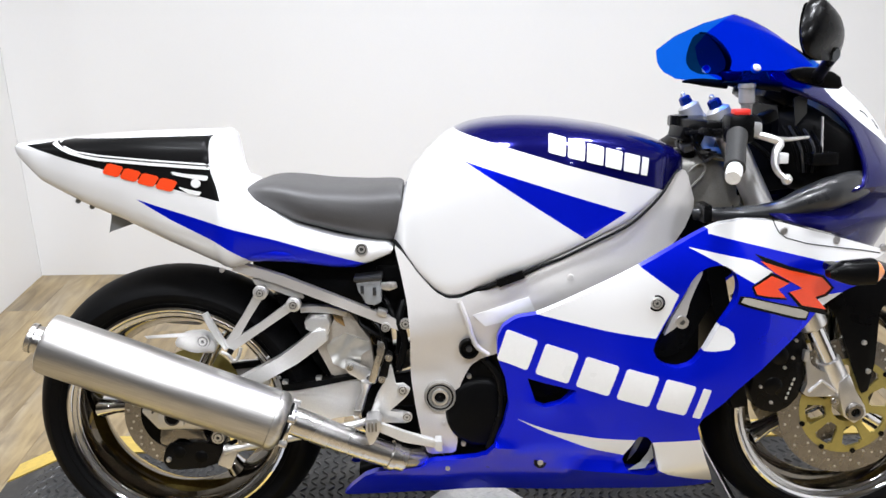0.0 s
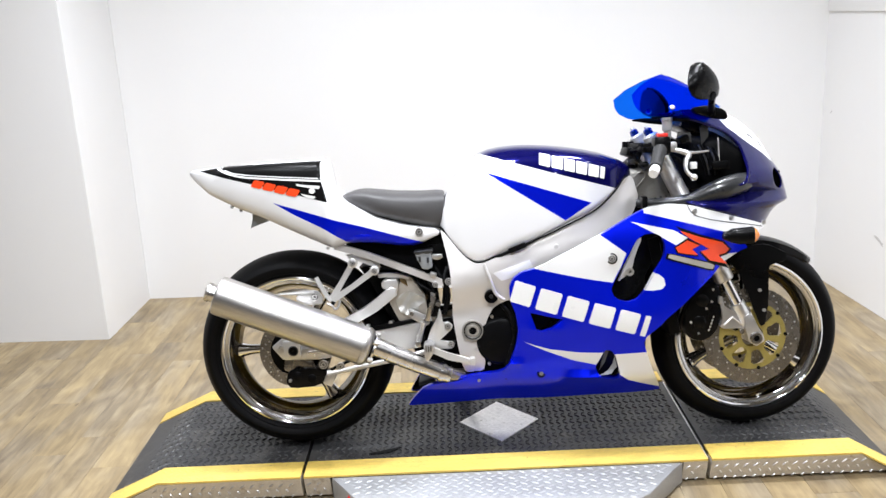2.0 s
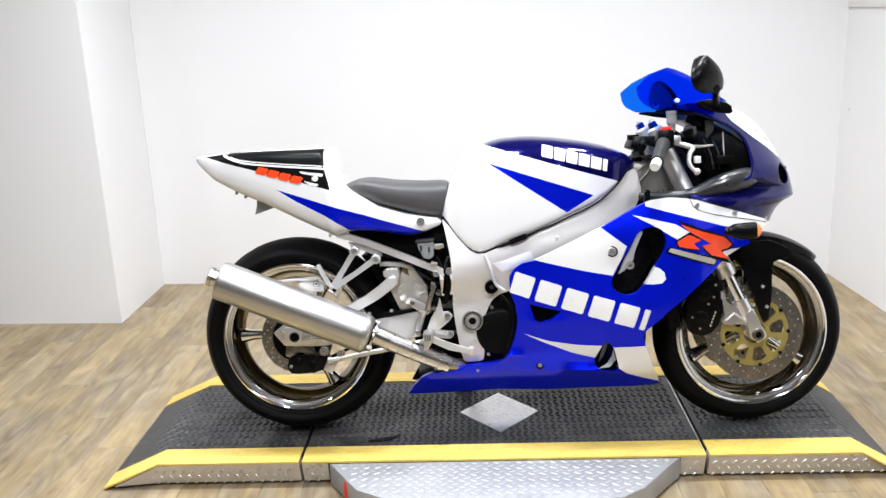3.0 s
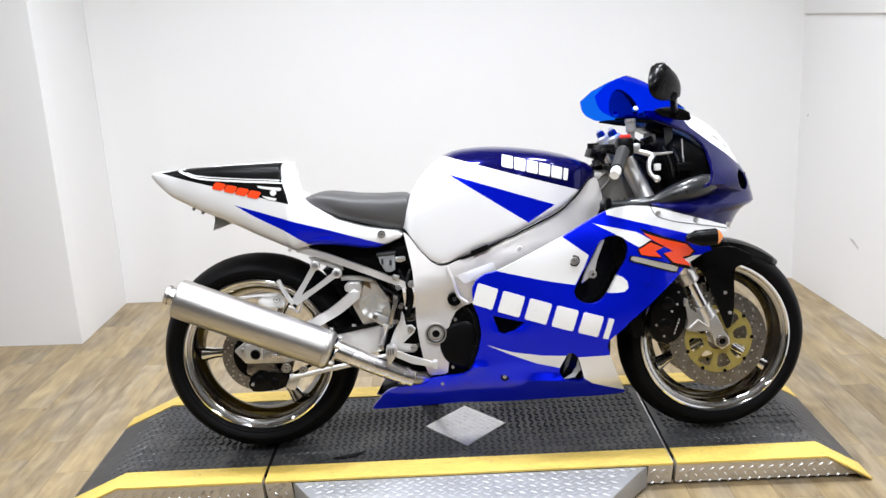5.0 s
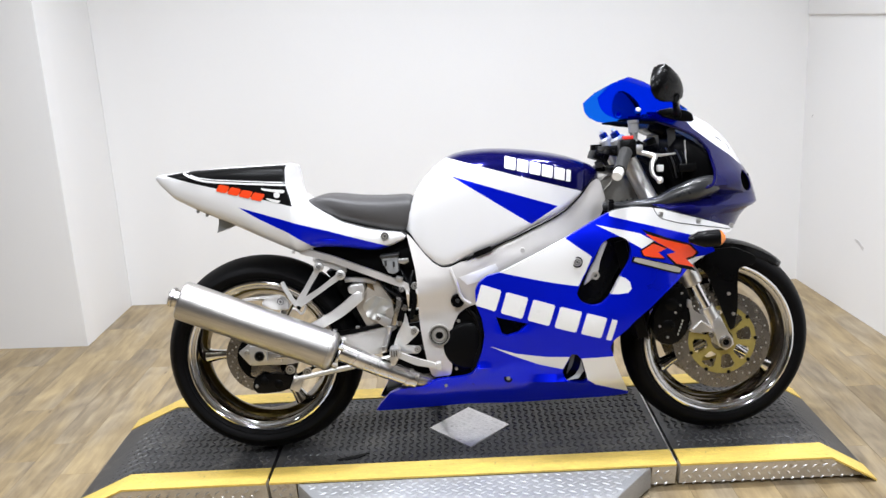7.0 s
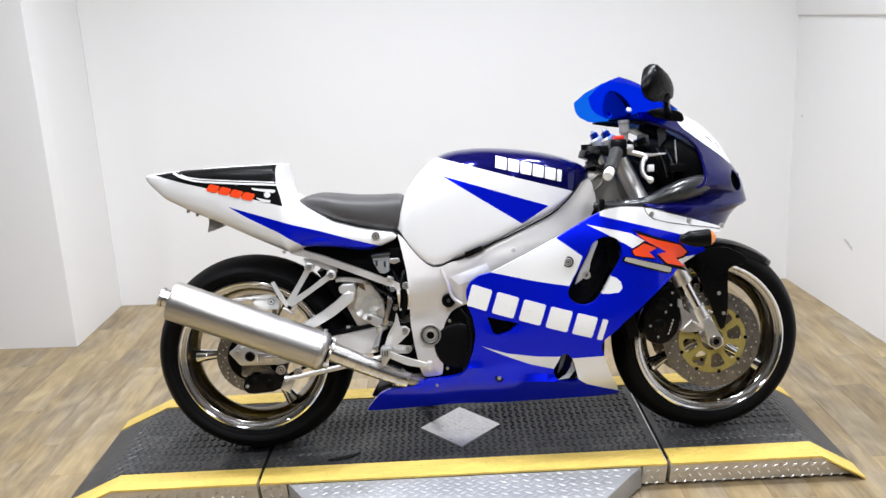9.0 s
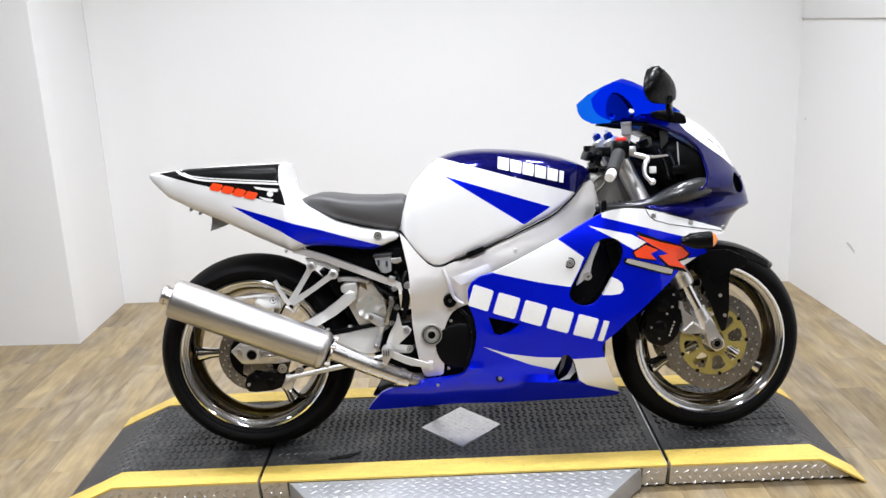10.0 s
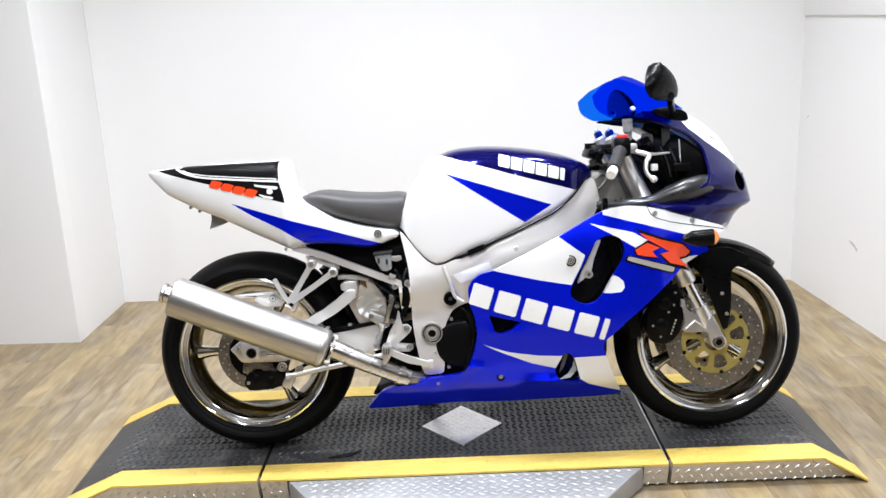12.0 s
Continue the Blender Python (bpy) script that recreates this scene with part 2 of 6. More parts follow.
M = dict(
    wall=material("white_wall_paint", (0.84, 0.838, 0.832), 0.55, vary=0.012, scale=1.3, fine=240, bump=0.05),
    smudge=material("grey_smudge", (0.6, 0.59, 0.58), 0.7, vary=0.15, scale=60),
    ceiling=material("unseen_grey_ceiling_paint", (0.24, 0.24, 0.24), 0.8, vary=0.03, scale=2),
    # grey of the unseen walls, chosen for how dark they look in reflections
    shop=material("unseen_grey_wall_paint", (0.2, 0.195, 0.19), 0.7, vary=0.08, scale=1.5),
    floor=plank_material(),
    gap=material("dark_joint", (0.14, 0.105, 0.065), 0.8),
    mat=material("black_rubber_coating", (0.04, 0.04, 0.0405), 0.42, spec=0.5, vary=0.25, scale=5, fine=90, bump=0.25, rough_vary=0.15, chips=0.54, chip_colour=(0.075, 0.072, 0.068), chip_scale=7),
    yellow=material("yellow_safety_paint", (0.76, 0.545, 0.125), 0.5, vary=0.1, scale=14, fine=60, bump=0.2, stretch=(0.6, 3, 3), spot=0.1, chips=0.64, chip_colour=(0.33, 0.23, 0.07), chip_scale=45),
    alu=material("aluminium_tread_plate", (0.34, 0.345, 0.352), 0.42, 0.25, vary=0.1, scale=12, fine=160, bump=0.06, chips=0.62, chip_colour=(0.3, 0.29, 0.27), chip_scale=26),
    alu_side=material("soiled_aluminium_riser", (0.62, 0.57, 0.49), 0.45, 0.1, vary=0.12, scale=12, fine=160, bump=0.06, chips=0.6, chip_colour=(0.42, 0.36, 0.27), chip_scale=26),
    worn=material("worn_bright_plate", (0.86, 0.85, 0.84), 0.36, 0.75, vary=0.08, scale=16, fine=70, bump=0.1, spot=0.08, chips=0.62, chip_colour=(0.5, 0.48, 0.46), chip_scale=40),
    red=material("red_plastic", (0.7, 0.03, 0.02), 0.35),
    white=material("pearl_white_paint", (0.80, 0.80, 0.80), 0.22, vary=0.012, scale=4, fine=900, coat=0.9),
    blue=material("metallic_blue_paint", (0.0015, 0.011, 0.72), 0.3, 0.5, spec=0.03, vary=0.07, scale=5, fine=900, coat=0.4),
    navy=material("deep_blue_paint", (0.003, 0.003, 0.075), 0.2, 0.4, spec=0.04, vary=0.06, scale=5, fine=900, coat=0.6),
    black=material("black_plastic", (0.003, 0.003, 0.0032), 0.28, spec=0.14, vary=0.15, bump=0.05),
    satin=material("black_sticker_film", (0.006, 0.006, 0.006), 0.3, spec=0.06, vary=0.1),
    grey=material("grey_lettering_film", (0.42, 0.40, 0.35), 0.3),
    orange=material("red_orange_film", (0.9, 0.07, 0.015), 0.3, vary=0.03),
    letter=material("white_lettering_film", (0.82, 0.82, 0.81), 0.3, vary=0.02),
    seat=material("black_seat_vinyl", (0.058, 0.056, 0.056), 0.48, spec=0.42, vary=0.12, fine=400, bump=0.2),
    rubber=material("black_tyre_rubber", (0.0035, 0.0035, 0.0038), 0.5, spec=0.07, vary=0.2, scale=10, fine=200, bump=0.15, rough_vary=0.12),
    chrome=material("chrome_plating", (0.7, 0.7, 0.71), 0.06, 1.0, vary=0.01, rough_vary=0.03),
    bead=material("satin_silver_metal", (0.66, 0.66, 0.66), 0.24, 0.95, vary=0.05, scale=20, rough_vary=0.06),
    looking_glass=material("dim_mirror_glass", (0.6, 0.62, 0.65), 0.05, 1.0, vary=0.02, rough_vary=0.02),
    silver=material("silver_frame_paint", (0.68, 0.655, 0.63), 0.36, 0.4, vary=0.04, scale=6, fine=500, bump=0.03),
    alloy=material("sand_cast_alloy", (0.73, 0.72, 0.70), 0.34, 0.55, vary=0.05, scale=14, fine=300, bump=0.08),
    shock_paint=material("beige_cast_metal", (0.56, 0.51, 0.44), 0.4, 0.4, vary=0.1, scale=18, fine=260, bump=0.1),
    head_paint=material("dull_cast_metal", (0.3, 0.29, 0.265), 0.38, 0.5, vary=0.12, scale=18, fine=260, bump=0.12),
    foil=material("bright_foil", (0.58, 0.57, 0.53), 0.42, 0.6, vary=0.05, scale=30),
    cast=material("cast_aluminium", (0.75, 0.74, 0.73), 0.34, 0.9, vary=0.06, scale=20, fine=300, bump=0.12),
    brushed=material("brushed_steel", (0.5, 0.485, 0.465), 0.36, 0.92, vary=0.13, scale=9, fine=34, stretch=(0.22, 7, 7), rough_vary=0.06, bump=0.03, tilt=-23.0),
    pipe=material("polished_steel", (0.66, 0.645, 0.63), 0.27, 1.0, vary=0.12, scale=14, rough_vary=0.1),
    gold=material("gold_anodised", (0.44, 0.36, 0.11), 0.4, 0.6, vary=0.06, scale=30),
    # darkened, blotchy metal: its colour stands in for dark reflections in the rim well
    well=material("darkened_polished_metal", (0.17, 0.15, 0.12), 0.06, 1.0, vary=0.25, scale=9, fine=160, rough_vary=0.04, chips=0.62, chip_colour=(0.08, 0.066, 0.05), chip_scale=14),
    disc=material("brake_disc_steel", (0.3, 0.28, 0.255), 0.27, 0.9, vary=0.1, scale=25),
    engine=material("black_engine_paint", (0.003, 0.003, 0.0032), 0.4, spec=0.07, vary=0.2, bump=0.1),
    carbon=material("grey_duct_plastic", (0.026, 0.027, 0.029), 0.3, vary=0.12, scale=14, coat=0.4),
    grip=material("grip_rubber", (0.017, 0.017, 0.0165), 0.6, fine=350, bump=0.3),
    amber=material("amber_lens", (0.85, 0.24, 0.01), 0.15, coat=0.5),
    blue_alu=material("blue_anodised", (0.01, 0.05, 0.42), 0.25, 0.8),
    milky=material("milky_plastic", (0.27, 0.28, 0.285), 0.3),
    tan=material("bronze_reflective_inside", (0.5, 0.36, 0.2), 0.2, 0.9),
    screen=tinted_glass("blue_tinted_screen", (0.006, 0.155, 0.93)),
    diffuser=None,
)
_d = bpy.data.materials.new("lamp_diffuser")
_d.use_nodes = True
_d.node_tree.nodes["Principled BSDF"].inputs["Emission Color"].default_value = (1, 0.97, 0.93, 1)
_d.node_tree.nodes["Principled BSDF"].inputs["Emission Strength"].default_value = 6.0
M["diffuser"] = _d


# ---- mesh tools ----
def part(name, bm, mats, parent=None, label="", angle=38, at=None):
    """Links a bmesh as one mesh object, under a thing or a part."""
    bmesh.ops.recalc_face_normals(bm, faces=bm.faces)
    me = bpy.data.meshes.new(name)
    for f in bm.faces:
        f.smooth = True
    bm.to_mesh(me)
    bm.free()
    me.set_sharp_from_angle(angle=radians(angle))
    for m in mats if isinstance(mats, (list, tuple)) else [mats]:
        me.materials.append(M[m])
    ob = new(name, me)
    if parent:
        ob.parent = parent
    if at is not None:
        ob.matrix_local = at
    if label:
        tagged(ob, label)
    return ob


def table(*pairs):
    a = sorted(pairs)
    return lambda s: float(np.interp(s, [p[0] for p in a], [p[1] for p in a]))


def soften(poly, r=0.2):
    """Cuts the corners of a closed outline."""
    out = []
    for i, p in enumerate(poly):
        a, b = poly[i - 1], poly[(i + 1) % len(poly)]
        out.append(tuple(p[k] + (a[k] - p[k]) * r for k in (0, 1)))
        out.append(tuple(p[k] + (b[k] - p[k]) * r for k in (0, 1)))
    return out


def inside(p, poly):
    c = False
    for (x1, y1), (x2, y2) in zip(poly, poly[1:] + poly[:1]):
        if (y1 > p[1]) != (y2 > p[1]) and p[0] < (x2 - x1) * (p[1] - y1) / (y2 - y1) + x1:
            c = not c
    return c


def score(bm, poly, a=0, b=2):
    """Cuts the faces along an outline drawn in the axes a and b."""
    for p, q in zip(poly, poly[1:] + poly[:1]):
        lo = (min(p[0], q[0]) - 1e-4, min(p[1], q[1]) - 1e-4)
        hi = (max(p[0], q[0]) + 1e-4, max(p[1], q[1]) + 1e-4)
        faces = []
        for f in bm.faces:
            xs, zs = [v.co[a] for v in f.verts], [v.co[b] for v in f.verts]
            if max(xs) > lo[0] and min(xs) < hi[0] and max(zs) > lo[1] and min(zs) < hi[1]:
                faces.append(f)
        if not faces:
            continue
        co, no = Vector(), Vector()
        co[a], co[b] = p
        no[a], no[b] = q[1] - p[1], p[0] - q[0]
        if no.length < 1e-7:
            continue
        geom = set(faces)
        for f in faces:
            geom.update(f.edges)
            geom.update(f.verts)
        bmesh.ops.bisect_plane(bm, geom=list(geom), plane_co=co, plane_no=no.normalized(), dist=1e-5)


def within(bm, poly, a=0, b=2):
    return [f for f in bm.faces if inside((f.calc_center_median()[a], f.calc_center_median()[b]), poly)]


def paint(bm, poly, index, a=0, b=2):
    score(bm, poly, a, b)
    for f in within(bm, poly, a, b):
        f.material_index = index


def sheet(outline, w, side, cell=0.022, paints=(), holes=(), turn=0.014, off=0.0):
    """A moulded panel: an outline in x and z, bowed out to the half-width w(x, z), with turned-in edges."""
    bm = bmesh.new()
    bm.faces.new([bm.verts.new((x, 0, z)) for x, z in outline])
    xs, zs = [p[0] for p in outline], [p[1] for p in outline]
    for axis, lo, hi in ((0, min(xs), max(xs)), (2, min(zs), max(zs))):
        k = math.floor(lo / cell) + 1
        while k * cell < hi:
            co, no = Vector(), Vector()
            co[axis], no[axis] = k * cell, 1
            bmesh.ops.bisect_plane(bm, geom=bm.faces[:] + bm.edges[:] + bm.verts[:], plane_co=co, plane_no=no, dist=1e-5)
            k += 1
    for poly, index in paints:
        paint(bm, poly, index)
    for poly in holes:
        score(bm, poly)
        bmesh.ops.delete(bm, geom=within(bm, poly), context="FACES")
    bmesh.ops.triangulate(bm, faces=[f for f in bm.faces if len(f.verts) > 4])
    for v in bm.verts:
        x, z = v.co.x, v.co.z
        y = w(x, z)
        if off:
            gx, gz = (w(x + 0.002, z) - w(x - 0.002, z)) / 0.004, (w(x, z + 0.002) - w(x, z - 0.002)) / 0.004
            k = off / math.sqrt(1 + gx * gx + gz * gz)
            x, y, z = x - gx * k, y + k, z - gz * k
        v.co = (x, side * y, z)
    if turn:
        edges = [e for e in bm.edges if e.is_boundary]
        for step in (0.35, 0.65):
            made = bmesh.ops.extrude_edge_only(bm, edges=edges)["geom"]
            for v in made:
                if isinstance(v, bmesh.types.BMVert):
                    v.co.y -= side * turn * step
            edges = [e for e in made if isinstance(e, bmesh.types.BMEdge)]
    return bm


def loft(xs, top, bottom, width, power=0.6, n=28, lower=1.0, power_low=None):
    """A closed body of rounded sections along x."""
    bm = bmesh.new()
    rings = []
    for x in xs:
        zt, zb, wd = top(x), bottom(x), width(x)
        zm, h = (zt + zb) / 2, max((zt - zb) / 2, 1e-4)
        ring = []
        for i in range(n):
            a = 2 * math.pi * i / n
            c, s = math.cos(a), math.sin(a)
            k = 1 if s > 0 else 1 - (1 - lower) * -s
            q = power if s > 0 else (power_low or power)
            ring.append(bm.verts.new((x, wd * k * math.copysign(abs(c) ** q, c), zm + h * math.copysign(abs(s) ** q, s))))
        rings.append(ring)
    for r, q in zip(rings, rings[1:]):
        for i in range(n):
            bm.faces.new((r[i], r[(i + 1) % n], q[(i + 1) % n], q[i]))
    bm.faces.new(rings[0])
    bm.faces.new(rings[-1])
    return bm


def spread(lo, hi, n, ease=True):
    return [lo + (hi - lo) * ((1 - math.cos(math.pi * i / n)) / 2 if ease else i / n) for i in range(n + 1)]


def tube(points, r, segs=14, flat=1.0, bm=None):
    """A round bar along points; r is one radius or one for each point."""
    bm = bm or bmesh.new()
    pts = [Vector(p) for p in points]
    r = list(r) if isinstance(r, (list, tuple)) else [r, r]
    rad = [float(np.interp(i / (len(pts) - 1), [k / (len(r) - 1) for k in range(len(r))], r)) for i in range(len(pts))]
    up = Vector((0, 0, 1))
    ph = 0.5 if segs == 4 else 0
    rings = []
    for i, p in enumerate(pts):
        d = (pts[min(i + 1, len(pts) - 1)] - pts[max(i - 1, 0)]).normalized()
        if abs(d.dot(up)) > 0.95:
            up = Vector((0, 1, 0)) if abs(d.y) < 0.9 else Vector((1, 0, 0))
        u = (up - d * up.dot(d)).normalized()
        s = d.cross(u)
        up = u
        rings.append([bm.verts.new(p + rad[i] * (u * math.sin(2 * math.pi * (k + ph) / segs) + s * flat * math.cos(2 * math.pi * (k + ph) / segs))) for k in range(segs)])
    for a, b in zip(rings, rings[1:]):
        for k in range(segs):
            bm.faces.new((a[k], a[(k + 1) % segs], b[(k + 1) % segs], b[k]))
    bm.faces.new(rings[0])
    bm.faces.new(rings[-1])
    return bm


def arc(points, n=6):
    """A smooth line through points."""
    pts = [Vector(p) for p in points]
    out = []
    for i in range(len(pts) - 1):
        p0, p1, p2, p3 = pts[max(i - 1, 0)], pts[i], pts[i + 1], pts[min(i + 2, len(pts) - 1)]
        for k in range(n):
            t = k / n
            out.append(0.5 * ((2 * p1) + (p2 - p0) * t + (2 * p0 - 5 * p1 + 4 * p2 - p3) * t * t + (3 * p1 - p0 - 3 * p2 + p3) * t ** 3))
    return out + [pts[-1]]


def turned(profile, segs=48, closed=True, bm=None, centre=(0, 0, 0)):
    """A body turned about the y axis from a profile of (radius, y)."""
    bm = bm or bmesh.new()
    c = Vector(centre)
    rings = [[bm.verts.new(c + Vector((r * math.cos(2 * math.pi * k / segs), y, r * math.sin(2 * math.pi * k / segs)))) for k in range(segs)] for r, y in profile]
    pairs = list(zip(rings, rings[1:])) + ([(rings[-1], rings[0])] if closed else [])
    for a, b in pairs:
        for k in range(segs):
            bm.faces.new((a[k], a[(k + 1) % segs], b[(k + 1) % segs], b[k]))
    return bm


def slab(outline, y0, y1, bevel=0.003, bm=None, axis=1):
    """A plate: an outline in x and z with thickness in y, its edges rounded."""
    bm = bm or bmesh.new()
    at = (lambda x, z, y: (x, y, z)) if axis == 1 else (lambda x, z, y: (x, z, y))
    a = [bm.verts.new(at(x, z, y0)) for x, z in outline]
    b = [bm.verts.new(at(x, z, y1)) for x, z in outline]
    n = len(outline)
    caps = [bm.faces.new(a), bm.faces.new(b)]
    for i in range(n):
        bm.faces.new((a[i], a[(i + 1) % n], b[(i + 1) % n], b[i]))
    if bevel:
        edges = {e for f in caps for e in f.edges}
        bmesh.ops.bevel(bm, geom=list(edges), offset=bevel, segments=2, affect="EDGES", profile=0.6, clamp_overlap=True)
    return bm


def block(c, s, bevel=0.004, rot=(0, 0, 0), bm=None):
    bm = bm or bmesh.new()
    made = bmesh.ops.create_cube(bm, size=1, matrix=pose(*c, *rot) @ Matrix.Diagonal((*s, 1)))
    if bevel:
        edges = {e for v in made["verts"] for e in v.link_edges}
        bmesh.ops.bevel(bm, geom=list(edges), offset=bevel, segments=2, affect="EDGES", profile=0.6, clamp_overlap=True)
    return bm


def bolt(name, x, y, z, r, depth, mat, parent, label="", side=-1):
    """A socket screw whose head faces sideways: a flange, a groove and a small recess, both coloured dark on larger
    screws.
    """
    d = side * depth
    bm = turned([(0.0005, y + d * 0.55), (r * 0.26, y + d * 0.55), (r * 0.28, y + d), (r * 0.56, y + d), (r * 0.59, y + d * 0.7), (r * 0.72, y + d * 0.7), (r * 0.75, y + d * 0.85), (r * 0.93, y + d * 0.85), (r, y + d * 0.7), (r, y), (0.0005, y)], 16, False, centre=(x, 0, z))
    # shade of the recess and groove is put in as a darker material
    if r > 0.0085 and mat != "letter":
        for f in bm.faces:
            reach = [math.hypot(v.co.x - x, v.co.z - z) / r for v in f.verts]
            if abs(f.calc_center_median().y - y) > depth * 0.2 and (max(reach) < 0.27 or 0.57 < min(reach) and max(reach) < 0.74):
                f.material_index = 1
    return part(name, bm, [mat, "carbon"], parent, label)


# ---- the room ----
def wall(name, a, b, height, thick=0.1, z0=0.0, mat="wall", label="plain white painted wall"):
    """A wall whose seen face runs from a to b; its thickness lies to the left of that line."""
    a, b = Vector((*a, 0)), Vector((*b, 0))
    d = (b - a).normalized()
    nrm = Vector((-d.y, d.x, 0)) * thick
    bm = bmesh.new()
    lo = [bm.verts.new(p + Vector((0, 0, z0))) for p in (a, b, b + nrm, a + nrm)]
    hi = [bm.verts.new(p + Vector((0, 0, height))) for p in (a, b, b + nrm, a + nrm)]
    bm.faces.new(lo)
    bm.faces.new(hi)
    for i in range(4):
        bm.faces.new((lo[i], lo[(i + 1) % 4], hi[(i + 1) % 4], hi[i]))
    return tagged(part(name, bm, mat), label, "wall", kind="structure")


ROOM_H = 2.75
wall("wall_north", (-1.81, 1.836), (1.622, 1.73), ROOM_H)
wall("wall_west_inner", (-1.81, 1.25), (-1.81, 1.835), ROOM_H)
wall("wall_north_west", (-5.2, 1.4), (-1.8115, 1.2435), ROOM_H)
east_wall = wall("wall_east", (1.622, 1.73), (1.79, -1.2), ROOM_H)
# unseen walls added around the camera, dim so that gloss and chrome mirror less
DIM = dict(mat="shop", label="unseen grey wall added to darken reflections")
wall("wall_west", (-5.2, -6.4), (-5.2, 1.4), ROOM_H, **DIM)
wall("wall_south", (4.2, -6.4), (-5.2, -6.4), ROOM_H, **DIM)
wall("wall_south_east", (4.2, -1.2), (4.2, -6.4), ROOM_H, **DIM)
wall("wall_east_return", (1.891, -1.2), (4.2, -1.2), ROOM_H, **DIM)
# unseen ceiling, its grey kept dark for contrast in chrome and gloss
bm = block((-0.5, -2.25, ROOM_H + 0.05), (9.8, 8.6, 0.1), 0)
tagged(part("ceiling", bm, "ceiling"), "flat unseen ceiling, dark grey to deepen reflections", "ceiling", kind="structure")
east = (Vector((1.79, -1.2, 0)) - Vector((1.622, 1.73, 0))).normalized()
trim = bmesh.new()
block((0, 0, 0), (2.6, 0.016, 0.14), 0.002, bm=trim)
trim.transform(Matrix.Translation(Vector((1.62, 1.722, 1.371)) + east * 1.3) @ Matrix.Rotation(math.atan2(east.y, east.x), 4, "Z"))
tagged(part("trim", trim, "wall"), "white painted board fixed along the wall", "wall trim", kind="structure")
turn_wall = Matrix.Translation((1.655, 1.146, 0.334)) @ Matrix.Rotation(math.atan2(east.y, east.x), 4, "Z")
for px, pz, sx, sz, tilt in ((0.0, 0.0, 0.045, 0.008, 18), (0.02, -0.012, 0.025, 0.004, 30), (-0.5, 0.5, 0.012, 0.003, -40), (0.32, 0.62, 0.02, 0.003, 60)):
    bm = slab(soften([(-sx, -sz * 0.3), (-sx * 0.3, sz), (sx * 0.8, sz * 0.5), (sx, -sz * 0.2), (sx * 0.2, -sz), (-sx * 0.6, -sz * 0.8)], 0.25), -0.0012, 0.002, 0)
    part("scuff_mark", bm, "smudge", east_wall, at=turn_wall @ Matrix.Translation((px, 0, pz)) @ Matrix.Rotation(radians(tilt), 4, "Y"))

# floor boards run towards the back wall
floor = tagged(part("floor", block((-0.5, -2.25, -0.035), (9.8, 8.6, 0.05), 0), "gap"), "light brown wood-look plank floor", "floor", kind="structure")

# round ceiling lamps that light the place, all unseen; the far west one is added
for lx, ly in LAMPS:
    lamp = tagged(new("ceiling_light"), "white round ceiling downlight, out of view", "ceiling light", "ceiling lights")
    lamp.location = (lx, ly, ROOM_H)
    part("housing", turned([(0.0005, 0.0), (0.115, 0.0), (0.125, -0.01), (0.125, -0.06), (0.11, -0.066), (0.105, -0.06)], 32, False), "letter", lamp, at=Matrix.Rotation(radians(90), 4, "X"))
    part("diffuser", turned([(0.0005, -0.066), (0.104, -0.066), (0.104, -0.06)], 32, False), "diffuser", lamp, at=Matrix.Rotation(radians(90), 4, "X"))

# ---- the display platform ----
DECK = 0.083
X0, X1, X2, X3 = -1.291, -1.115, 0.968, 1.102


def deck_z(x):
    return DECK * min(1, max(0.06, (x - X0) / (X1 - X0)), max(0.06, (X3 - x) / (X3 - X2)))


def strip(xa, xb, ya, yb, lift=0.0, thick=0.006, under=None):
    """A length of deck that follows the ramps, from ya to yb."""
    bm = bmesh.new()
    cuts = sorted({xa, xb, *[c for c in (X1, X2) if xa < c < xb]})
    tops, lows = [], []
    for x in cuts:
        z = deck_z(x) + lift
        zl = 0.002 if under is None else max(z - thick, 0.001)
        tops.append([bm.verts.new((x, y, z)) for y in (ya, yb)])
        lows.append([bm.verts.new((x, y, zl)) for y in (ya, yb)])
    for i in range(len(cuts) - 1):
        bm.faces.new((tops[i][0], tops[i + 1][0], tops[i + 1][1], tops[i][1]))
        bm.faces.new((lows[i][0], lows[i][1], lows[i + 1][1], lows[i + 1][0]))
        for k in (0, 1):
            bm.faces.new((tops[i][k], lows[i][k], lows[i + 1][k], tops[i + 1][k]))
    for i in (0, -1):
        bm.faces.new((tops[i][0], tops[i][1], lows[i][1], lows[i][0]))
    return bm


def dash(bm, p, ux, uy, nz, length, width, height):
    """One raised lozenge of tread plate."""
    c = Vector(p)
    base = [c + ux * length * a + uy * width * b for a, b in ((-0.5, 0), (-0.2, -0.5), (0.2, -0.5), (0.5, 0), (0.2, 0.5), (-0.2, 0.5))]
    top = [c + ux * length * a + uy * width * b + nz * height for a, b in ((-0.3, 0), (0.3, 0))]
    v = [bm.verts.new(q) for q in base + top]
    for f in ((0, 1, 6), (1, 2, 7, 6), (2, 3, 7), (3, 4, 7), (4, 5, 6, 7), (5, 0, 6)):
        bm.faces.new([v[i] for i in f])


